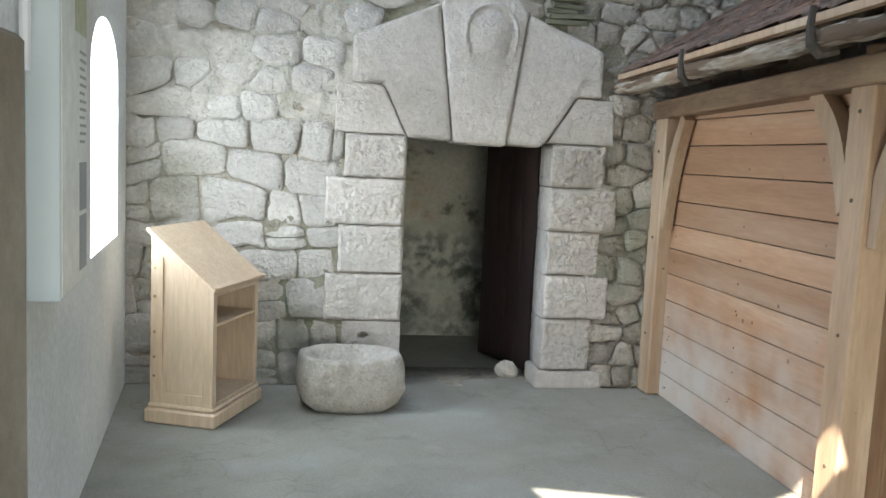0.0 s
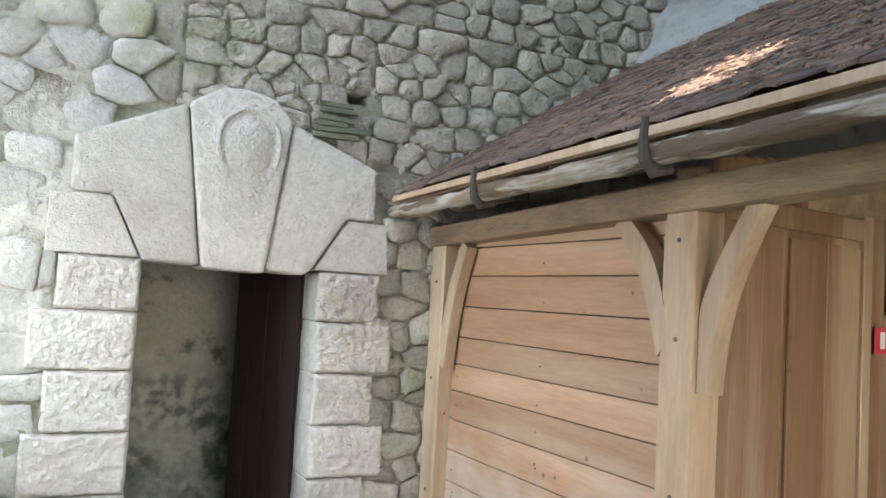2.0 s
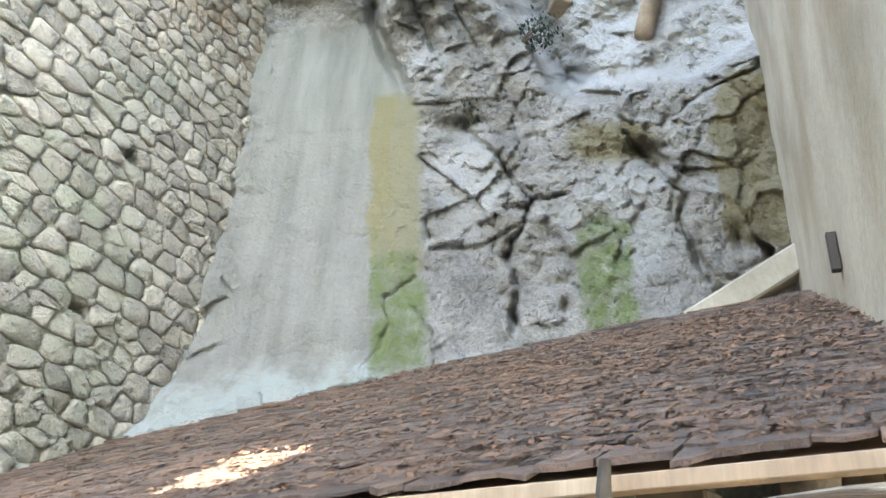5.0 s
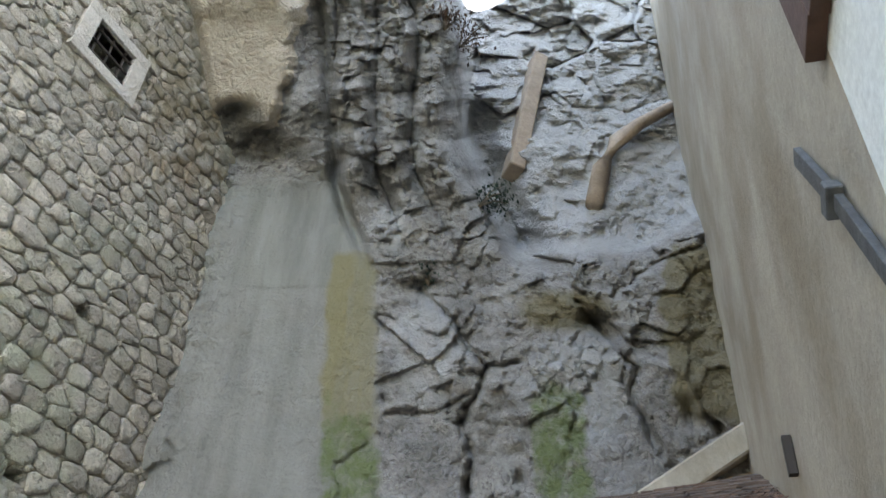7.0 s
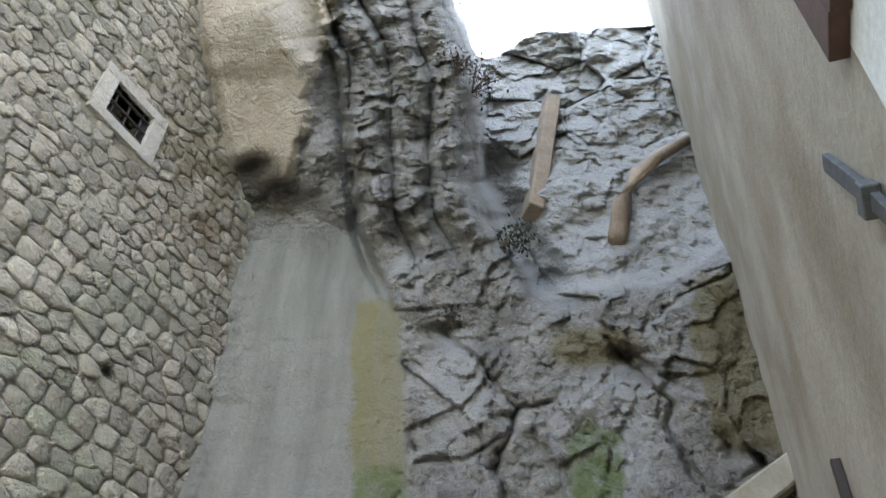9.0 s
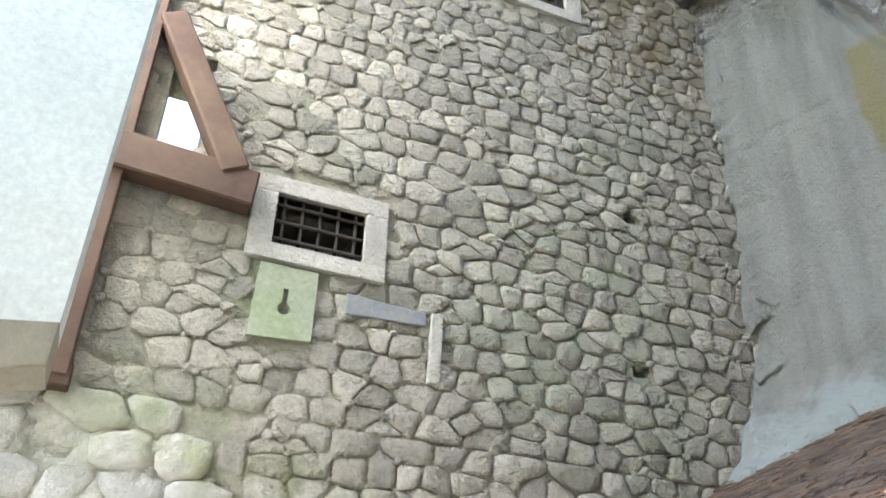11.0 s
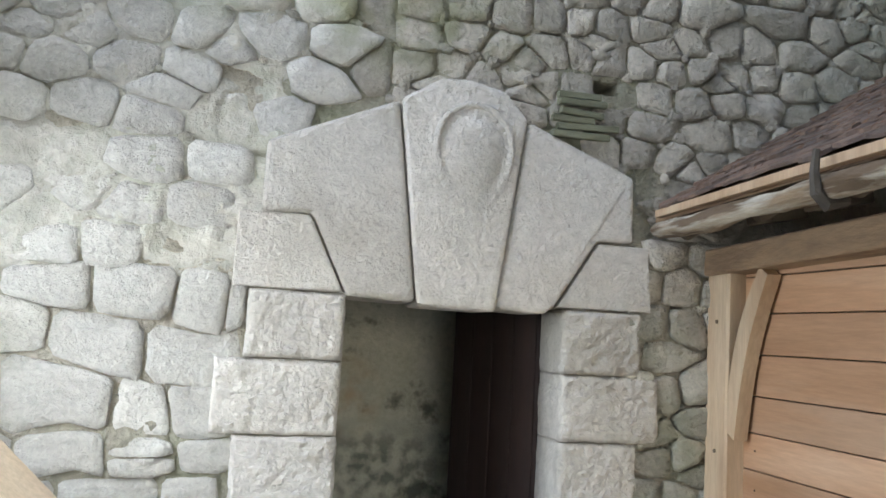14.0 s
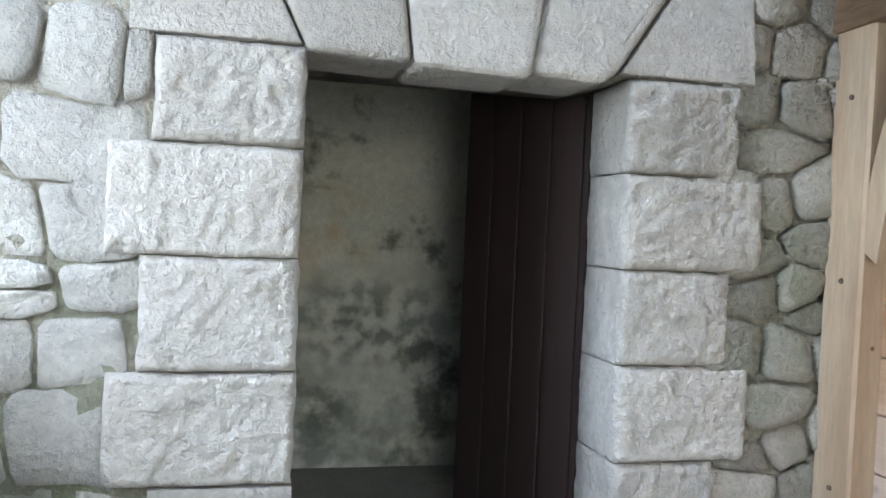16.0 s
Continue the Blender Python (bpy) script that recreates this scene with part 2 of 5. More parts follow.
        L.new(geo.outputs["Position"], nz.inputs["Vector"])
        L.new(nz.outputs["Color"], sc.inputs[0])
        L.new(geo.outputs["Position"], mp.inputs[0])
        L.new(sc.outputs[0], mp.inputs[1])
        vo = N.new("ShaderNodeTexVoronoi")
        vo.feature = "DISTANCE_TO_EDGE"
        vo.inputs["Scale"].default_value = scale
        L.new(mp.outputs[0], vo.inputs["Vector"])
        edge = op("MINIMUM", op("MULTIPLY", vo.outputs["Distance"], 3.0), 0.5)
        height = op("ADD", height, op("MULTIPLY", op("MULTIPLY", edge, amount), rough))
    L.new(height, bp.inputs["Height"])
    return m

M_ROCK = rock_material()

def add_patch(m, x0, z0, rx, rz, c, amount=0.85, grain=4.0):
    """A patch of colour with a ragged outline round a place on a wall."""
    nt = m.node_tree
    N, L = nt.nodes, nt.links
    bs = N["Principled BSDF"]
    base = bs.inputs["Base Color"].links[0].from_socket
    geo, sep, nz = N.new("ShaderNodeNewGeometry"), N.new("ShaderNodeSeparateXYZ"), N.new("ShaderNodeTexNoise")
    nz.inputs["Scale"].default_value, nz.inputs["Detail"].default_value = grain, 6
    L.new(geo.outputs["Position"], sep.inputs[0])
    L.new(geo.outputs["Position"], nz.inputs["Vector"])
    def op(kind, x, y, clamp=False):
        n = N.new("ShaderNodeMath")
        n.operation, n.use_clamp = kind, clamp
        for i, v in enumerate((x, y)):
            if hasattr(v, "node"):
                L.new(v, n.inputs[i])
            else:
                n.inputs[i].default_value = v
        return n.outputs[0]
    dx = op("DIVIDE", op("SUBTRACT", sep.outputs[0], x0), rx)
    dz = op("DIVIDE", op("SUBTRACT", sep.outputs[2], z0), rz)
    r = op("ADD", op("MULTIPLY", dx, dx), op("MULTIPLY", dz, dz))
    f = op("MULTIPLY", op("SUBTRACT", 1.0, r, True), op("MULTIPLY", op("SUBTRACT", nz.outputs[0], 0.40), 5.0, True))
    mx = N.new("ShaderNodeMix")
    mx.data_type = "RGBA"
    L.new(op("MULTIPLY", f, amount), mx.inputs[0])
    L.new(base, mx.inputs[6])
    mx.inputs[7].default_value = (*c, 1)
    L.new(mx.outputs[2], bs.inputs["Base Color"])

# ochre and mould on the inner room's plaster
add_patch(M_DAMP, 1.0, 1.35, 0.32, 0.35, (0.42, 0.29, 0.17), 0.7, 5.0)
add_patch(M_DAMP, 1.25, 0.85, 0.75, 0.38, (0.085, 0.10, 0.085), 0.85, 11.0)
add_patch(M_DAMP, 0.8, 0.15, 1.2, 0.55, (0.12, 0.13, 0.11), 0.8, 6.0)
# boards bleached near the ground, with the window's pale light painted in
add_patch(M_PINE, 3.0, 0.0, 40.0, 1.15, (0.54, 0.49, 0.43), 0.95, 1.2)
for _m in (M_RUBBLE, M_RUBBLE_FAR, M_BLOCK, M_MORTAR, M_RENDER):
    add_patch(_m, 0.25, 3.8, 0.85, 0.55, (0.30, 0.33, 0.19), 0.5)
    add_patch(_m, 1.0, 3.5, 0.9, 0.35, (0.27, 0.27, 0.16))
    # stains below the hanging wall, darkened further by painted shade
    add_patch(_m, -0.95, 3.45, 0.8, 0.5, (0.27, 0.26, 0.23))
    add_patch(_m, 4.2, 8.7, 1.1, 1.5, (0.28, 0.20, 0.13))
    add_patch(_m, -0.4, 0.3, 1.2, 0.45, (0.24, 0.235, 0.19))
    add_patch(_m, 2.65, 1.1, 0.35, 1.2, (0.31, 0.32, 0.22), 0.5)
    # moss-brown staining high up, with the overhang's shade painted in
    add_patch(_m, 3.0, 9.6, 2.6, 1.9, (0.27, 0.245, 0.17), 0.75)
    add_patch(_m, 3.4, 5.2, 1.4, 1.6, (0.46, 0.49, 0.36), 0.6)

# ---- mesh helpers ----
def mesh_from(name, verts, faces, smooth=False):
    me = bpy.data.meshes.new(name)
    me.from_pydata([tuple(v) for v in verts], [], faces)
    me.update()
    if smooth:
        me.polygons.foreach_set("use_smooth", [True] * len(me.polygons))
    return me

def thing(name, label, category, at=(0, 0, 0), rz=0.0, group="", kind=""):
    ob = new(name)
    ob.matrix_world = pose(*at, 0, 0, rz)
    return tagged(ob, label, category, group, kind)

def part(name, bm, material, parent=None, label="", smooth=False):
    if isinstance(bm, bpy.types.Mesh):
        me = bm
    else:
        bmesh.ops.recalc_face_normals(bm, faces=bm.faces)
        me = bpy.data.meshes.new(name)
        bm.to_mesh(me)
        bm.free()
        if smooth:
            me.polygons.foreach_set("use_smooth", [True] * len(me.polygons))
    if material and not me.materials:
        me.materials.append(material)
    ob = new(name, me)
    if parent:
        ob.parent = parent
    if label:
        ob["label"] = label
    return ob

def box(bm, lo, hi, bevel=0.0, m=None):
    r = bmesh.ops.create_cube(bm, size=1.0)
    c = [(l + h) / 2 for l, h in zip(lo, hi)]
    s = [h - l for l, h in zip(lo, hi)]
    for v in r["verts"]:
        v.co = Vector((v.co.x * s[0] + c[0], v.co.y * s[1] + c[1], v.co.z * s[2] + c[2]))
    vs = list(r["verts"])
    if bevel:
        es = list({e for v in vs for e in v.link_edges})
        out = bmesh.ops.bevel(bm, geom=es, offset=bevel, segments=1, affect="EDGES")
        vs = list({v for f in out["faces"] for v in f.verts} | {v for v in vs if v.is_valid})
    if m is not None:
        for v in vs:
            v.co = m @ v.co
    return bm

def boxed(lo, hi, bevel=0.0, m=None):
    return box(bmesh.new(), lo, hi, bevel, m)

def prism(pts, y0, y1, bevel=0.0):
    """An upright slab with the outline pts (x, z), from y0 to y1."""
    bm = bmesh.new()
    f = bm.faces.new([bm.verts.new((x, y1, z)) for x, z in pts])
    r = bmesh.ops.extrude_face_region(bm, geom=[f])
    for v in r["geom"]:
        if isinstance(v, bmesh.types.BMVert):
            v.co.y = y0
    if bevel:
        es = [e for e in bm.edges if all(abs(v.co.y - y0) < 1e-4 for v in e.verts) or (bevel > 0.03 and abs(e.verts[0].co.y - e.verts[1].co.y) > 0.01)]
        bmesh.ops.bevel(bm, geom=es, offset=bevel, segments=3, affect="EDGES", profile=0.6)
    return bm

def holed(outer, holes, y0, y1, shift=(0, 0)):
    """An upright slab with outline and openings in (x, z), front at y0; openings slide by shift at the back."""
    bm = bmesh.new()
    loops = [outer] + holes
    def tri(ls):
        return tessellate_polygon([[Vector((x, z, 0)) for x, z in l] for l in ls])
    rings = []
    for y, k in ((y0, 0), (y1, 1)):
        ls = [outer] + [[(x + k * shift[0], z + k * shift[1]) for x, z in h] for h in holes]
        vs = [bm.verts.new((x, y, z)) for l in ls for x, z in l]
        for t in tri(ls):
            bm.faces.new([vs[i] for i in t])
        rings.append(vs)
    i = 0
    for l in loops:
        n = len(l)
        for k in range(n):
            a, b = i + k, i + (k + 1) % n
            bm.faces.new((rings[0][a], rings[0][b], rings[1][b], rings[1][a]))
        i += n
    return bm

def frac(p, s=1.0, octaves=4):
    return noise.fractal(Vector(p) * s, 1.0, 2.0, octaves)

def tube(pts, radii, seg=8):
    bm = bmesh.new()
    rings = []
    for i, (p, r) in enumerate(zip(pts, radii)):
        p = Vector(p)
        d = (Vector(pts[min(i + 1, len(pts) - 1)]) - Vector(pts[max(i - 1, 0)])).normalized()
        a = d.orthogonal().normalized() if abs(d.z) > 0.9 else d.cross(Vector((0, 0, 1))).normalized()
        b = d.cross(a)
        rings.append([bm.verts.new(p + (a * math.cos(2 * math.pi * k / seg) + b * math.sin(2 * math.pi * k / seg)) * r) for k in range(seg)])
    for q, w in zip(rings, rings[1:]):
        for k in range(seg):
            bm.faces.new((q[k], q[(k + 1) % seg], w[(k + 1) % seg], w[k]))
    bm.faces.new(rings[0])
    bm.faces.new(rings[-1])
    return bm

def plank(pts_a, pts_b, w, t):
    """A straight timber from a to b, w wide (sideways), t thick."""
    a, b = Vector(pts_a), Vector(pts_b)
    d = b - a
    m = Matrix.Translation(a) @ d.to_track_quat("X", "Z").to_matrix().to_4x4()
    return boxed((0, -w / 2, -t / 2), (d.length, w / 2, t / 2), min(w, t) * 0.08, m)

# ---- plan ----
Y0 = 6.96                       # face of the stone wall
LEFT = lambda y: -1.40 + (Y0 - y) * 0.12      # face of the white wall
PLAST = lambda x: 1.45 + 0.169 * (x - 2.6)    # face of the tall plastered wall

# ---- floor and ground ----
def build_floor():
    bm = bmesh.new()
    nx, ny = 60, 90
    vs = []
    for j in range(ny + 1):
        row = []
        for i in range(nx + 1):
            x, y = -3 + 11 * i / nx, -4 + 14 * j / ny
            row.append(bm.verts.new((x, y, 0.006 * frac((x, y, 0), 1.4) - (0.0 if y < 7.2 else 0.01))))
        vs.append(row)
    for j in range(ny):
        for i in range(nx):
            bm.faces.new((vs[j][i], vs[j][i + 1], vs[j + 1][i + 1], vs[j + 1][i]))
    ob = part("floor", bm, M_FLOOR, smooth=True)
    tagged(ob, "worn grey concrete floor with dust and fine cracks", "floor", kind="structure")
    bm = bmesh.new()
    bmesh.ops.create_grid(bm, x_segments=8, y_segments=8, size=600)
    bmesh.ops.translate(bm, verts=bm.verts, vec=(0, 0, -0.06))
    tagged(part("ground", bm, M_SOIL), "bare earth and thin grass outside the passage", "ground", kind="structure")

build_floor()

# ---- stone wall with its doorway ----
def wall_panel(x0, x1, z0, z1, step=0.05, amp=0.012, y=Y0 - 0.006):
    nx, nz = max(1, round((x1 - x0) / step)), max(1, round((z1 - z0) / step))
    verts, faces = [], []
    for j in range(nz + 1):
        for i in range(nx + 1):
            x, z = x0 + (x1 - x0) * i / nx, z0 + (z1 - z0) * j / nz
            edge = i in (0, nx) or j in (0, nz)
            verts.append((x, y + (0 if edge else amp * frac((x, 3, z), 5)), z))
    for j in range(nz):
        for i in range(nx):
            a = j * (nx + 1) + i
            faces.append((a, a + 1, a + nx + 2, a + nx + 1))
    k = len(verts)
    verts += [(x0, y + 0.6, z0), (x1, y + 0.6, z0), (x1, y + 0.6, z1), (x0, y + 0.6, z1)]
    c = (0, nx, (nz + 1) * (nx + 1) - 1, nz * (nx + 1))
    faces += [(c[0], c[3], k + 3, k), (c[1], k + 1, k + 2, c[2]), (c[0], k, k + 1, c[1]), (c[3], c[2], k + 2, k + 3), (k, k + 3, k + 2, k + 1)]
    return verts, faces

WALL_TOP = 12.6
DOOR = (0.73, 1.96, 0.0, 2.02)
WIN_A = (0.84, 1.51, 5.12, 5.54)
WIN_B = (2.85, 3.35, 8.45, 8.90)
PUTLOG = [(3.80, 3.97, 4.69, 4.79), (2.02, 2.20, 3.24, 3.32), (3.84, 3.97, 6.14, 6.26), (-0.75, -0.66, 1.74, 1.83), (2.56, 2.64, 2.06, 2.14), (4.3, 4.42, 5.0, 5.1)]
SKY_SLOT = (-0.06, 0.24, 5.64, 6.6)       # daylight slot between the timbers
HOLES = [DOOR, WIN_A, WIN_B, SKY_SLOT] + PUTLOG

def build_wall():
    xs = sorted({-2.2, 7.2, *(h[0] for h in HOLES), *(h[1] for h in HOLES)})
    verts, faces = [], []
    for x0, x1 in zip(xs, xs[1:]):
        cuts = sorted((h[2], h[3]) for h in HOLES if h[0] <= x0 + 1e-6 and h[1] >= x1 - 1e-6)
        z = -0.05
        for lo, hi in cuts + [(WALL_TOP, WALL_TOP)]:
            if lo - z > 0.02:
                v, f = wall_panel(x0, x1, z, lo)
                faces += [tuple(i + len(verts) for i in q) for q in f]
                verts += v
            z = hi
    k = len(verts)
    for x0, x1, z0, z1 in ((-2.2, -0.25, 2.45, WALL_TOP), (0.45, 7.2, 2.45, WALL_TOP), (-0.25, 0.45, 2.45, 5.8), (-0.25, 0.45, 7.5, WALL_TOP), (-2.2, 0.2, 0.0, 2.45)):
        y = Y0 + 0.62
        verts += [(x, yy, z) for yy in (y, y + 0.1) for x, z in ((x0, z0), (x1, z0), (x1, z1), (x0, z1))]
        faces += [tuple(i + k for i in f) for f in ((0, 1, 2, 3), (4, 7, 6, 5), (0, 4, 5, 1), (1, 5, 6, 2), (2, 6, 7, 3), (3, 7, 4, 0))]
        k += 8
    ob = part("wall_north", mesh_from("wall_north", verts, faces, True), M_MORTAR)
    return tagged(ob, "old rubble stone wall in crumbling mortar with moss stains", "wall", kind="structure")

wall_north = build_wall()

# dressed stones round the doorway
def build_surround():
    base = thing("stone_door_surround", "pale dressed limestone door surround with pitted rusticated blocks", "door surround", kind="structure")
    F = Y0 - 0.07
    def block(name, pts, face=F, back=Y0 + 0.3, bevel=0.034):
        bm = prism(pts, face, back, bevel)
        for v in bm.verts:
            if v.co.y < Y0:
                k = frac(v.co, 5.0, 2)
                v.co += Vector((0.010 * frac(v.co + Vector((3, 0, 0)), 7, 2), -0.012 * k, 0.008 * frac(v.co + Vector((0, 5, 0)), 7, 2)))
        return part(name, bm, M_ASHLAR, base)
    def rough_block(name, x0, x1, z0, z1, face=F, back=Y0 + 0.3, bevel=0.032, cell=0.011):
        # a pitched face with chisel marks, rounded arrises and plain sides
        nx, nz = max(6, round((x1 - x0) / cell)), max(6, round((z1 - z0) / cell))
        bm = bmesh.new()
        rows = []
        for j in range(nz + 1):
            row = []
            for i in range(nx + 1):
                x, zz = x0 + (x1 - x0) * i / nx, z0 + (z1 - z0) * j / nz
                p = Vector((x, 0, zz))
                ex, ez = min(x - x0, x1 - x), min(zz - z0, z1 - zz)
                kx, kz = max(0, 1 - ex / bevel), max(0, 1 - ez / bevel)
                k = min(1.0, math.hypot(kx, kz))
                y = face + bevel * (1 - math.sqrt(1 - k * k)) - 0.010 * frac(p, 4.5, 2)
                y += (0.015 * abs(frac(p + Vector((0, x0 + z0, 0)), 13, 2)) + 0.006 * frac(p + Vector((0, 9, 0)), 34, 2)) * (1 - 0.5 * k)
                wx = 0.008 * frac(p + Vector((0, 4, 0)), 9, 3) if kx > 0 else 0
                wz = 0.004 * frac(p + Vector((0, 6, 0)), 9, 3) if kz > 0 else 0
                row.append(bm.verts.new((x + wx, y, zz + wz)))
            rows.append(row)
        for j in range(nz):
            for i in range(nx):
                bm.faces.new((rows[j][i], rows[j][i + 1], rows[j + 1][i + 1], rows[j + 1][i]))
        loop = rows[0] + [q[-1] for q in rows[1:]] + rows[-1][-2::-1] + [q[0] for q in rows[-2:0:-1]]
        for y in (face + 0.06, face + 0.12, face + 0.2, back):
            nxt = [bm.verts.new((v.co.x, y, v.co.z)) for v in loop]
            for a in range(len(loop)):
                b = (a + 1) % len(loop)
                bm.faces.new((loop[b], loop[a], nxt[a], nxt[b]))
            loop = nxt
        bm.faces.new(loop)
        bmesh.ops.recalc_face_normals(bm, faces=bm.faces[:])
        return part(name, bm, M_ASHLAR, base, smooth=True)
    z = (0.0, 0.20, 0.54, 0.925, 1.31, 1.685, 2.03)
    xl = (0.26, 0.27, 0.12, 0.22, 0.11, 0.25)
    for i in range(6):
        if i == 1:
            ring = [(0.44 + 0.04 * math.cos(a) * (1.2 if math.cos(a) < 0 else 1), 0.43 + 0.03 * math.sin(a)) for a in [math.radians(36 * k) for k in range(10)]]
            part("jamb_stone", holed([(xl[i], z[i] + 0.0015), (0.735, z[i] + 0.0015), (0.735, z[i + 1] - 0.0015), (xl[i], z[i + 1] - 0.0015)], [ring], F + 0.004, Y0 + 0.1), M_ASHLAR, base)
            continue
        rough_block("jamb_stone", xl[i], 0.735, z[i] + 0.003, z[i + 1] - 0.003)
    z = (0.15, 0.585, 0.95, 1.31, 1.67, 2.02)
    xr = (2.33, 2.46, 2.36, 2.48, 2.37)
    for i in range(5):
        rough_block("jamb_stone", 1.915, xr[i], z[i] + 0.003, z[i + 1] - 0.003)
    block("plinth_stone", [(1.88, -0.02), (2.46, -0.02), (2.46, 0.145), (1.88, 0.145)], F + 0.01)
    block("skewback", [(0.16, 2.035), (0.715, 2.035), (0.53, 2.415), (0.17, 2.41)], F + 0.012, bevel=0.012)
    block("skewback", [(1.87, 2.025), (2.42, 2.025), (2.40, 2.385), (2.10, 2.385)], F + 0.012, bevel=0.012)
    block("voussoir", [(0.735, 2.01), (1.092, 2.0), (0.955, 3.07), (0.285, 2.785), (0.29, 2.425), (0.545, 2.425)])
    block("voussoir", [(1.525, 1.995), (1.80, 1.985), (1.86, 2.03), (2.09, 2.395), (2.295, 2.40), (2.295, 2.765), (1.66, 3.03)])
    block("keystone", [(1.10, 1.985), (1.517, 1.98), (1.652, 3.035), (1.52, 3.17), (1.32, 3.215), (1.17, 3.205), (0.96, 3.08)], F - 0.015)
    # the worn boss on the keystone, with its raised rim
    bm = bmesh.new()
    rings, seg = [], 40
    for rr, dy in ((1.0, 0.004), (0.97, -0.014), (0.92, -0.020), (0.86, -0.012), (0.80, 0.012), (0.72, 0.002), (0.55, -0.024), (0.3, -0.036), (0.0, -0.040)):
        ring = []
        for k in range(seg if rr else 1):
            t = 2 * math.pi * k / seg
            up = math.sin(t)
            rz = 0.235 if up > 0 else 0.36
            lift = 0.75 * dy * (1.0 if up > 0.1 else max(0.0, 0.9 + up) if rr > 0.7 else 0.8)
            ring.append(bm.verts.new((1.36 + 0.225 * rr * math.cos(t), F - 0.016 + lift, 2.86 + rz * rr * up)))
        rings.append(ring)
    for p, q in zip(rings, rings[1:]):
        for k in range(seg):
            if len(q) == 1:
                bm.faces.new((p[k], p[(k + 1) % seg], q[0]))
            else:
                bm.faces.new((p[k], p[(k + 1) % seg], q[(k + 1) % seg], q[k]))
    part("carved_boss", bm, M_ASHLAR, base, smooth=True)
    return base

build_surround()

# ---- left white wall, with its arched window ----
def build_left_wall():
    # u runs along the wall from its corner towards the passage; the opening is arched
    ux = Vector((0.12, -1.0, 0)).normalized()
    nrm = Vector((1.0, 0.12, 0)).normalized()
    o = Vector((LEFT(Y0), Y0, 0))
    a0, a1, b0, spring, crown = 0.56, 1.85, 1.22, 2.28, 2.62
    arch = [(a0, b0), (a0, spring)] + [((a0 + a1) / 2 - (a1 - a0) / 2 * math.cos(math.pi * k / 12), spring + (crown - spring) * math.sin(math.pi * k / 12)) for k in range(1, 12)] + [(a1, spring), (a1, b0)]
    H, U = 3.6, 11.0
    bm = bmesh.new()
    def quad(pts):
        for d in (0, -0.5):
            vs = [bm.verts.new(o + ux * u + Vector((0, 0, z)) + nrm * d) for u, z in pts]
            bm.faces.new(vs)
    quad([(-0.3, 0), (a0, 0), (a0, H), (-0.3, H)])
    quad([(a1, 0), (U, 0), (U, H), (a1, H)])
    quad([(a0, 0), (a1, 0), (a1, b0), (a0, b0)])
    top = arch[1:-1]
    for p, q in zip(top, top[1:]):
        quad([p, q, (q[0], H), (p[0], H)])
    for p, q in zip(arch, arch[1:] + arch[:1]):
        bm.faces.new([bm.verts.new(o + ux * u + Vector((0, 0, z)) + nrm * d) for (u, z), d in ((p, 0), (q, 0), (q, -0.5), (p, -0.5))])
    for (u0, z0), (u1, z1) in (((-0.3, H), (U, H)), ((U, H), (U, 0)), ((-0.3, 0), (-0.3, H))):
        bm.faces.new([bm.verts.new(o + ux * u + Vector((0, 0, z)) + nrm * d) for u, z, d in ((u0, z0, 0), (u1, z1, 0), (u1, z1, -0.5), (u0, z0, -0.5))])
    bmesh.ops.remove_doubles(bm, verts=bm.verts, dist=0.001)
    tagged(part("wall_west", bm, M_WHITE), "white plastered wall with an arched window opening", "wall", kind="structure")

build_left_wall()

# ---- tall plastered wall, its added sun-blocking part, and the passage under it ----
M_STAINED = mat("stained_plaster", (0.42, 0.375, 0.31), (0.32, 0.275, 0.215), 1.1, 0.92, 0.5, 20, (0.225, 0.175, 0.115), 0.55, stretch=(1, 1, 0.7), dist=0.025, cpos=(0.46, 0.72), grain=0.3)
SOUTH = pose(2.6, 1.45, 0, 0, 0, math.degrees(math.atan(0.169)))

def on_south(p):
    """Where the sun ray to p crosses the tall wall: along it and up."""
    inv = SOUTH.inverted()
    a, d = inv @ Vector(p), inv.to_3x3() @ SUN_DIR
    q = a - d * (a.y / d.y)
    return (q.x, q.z)

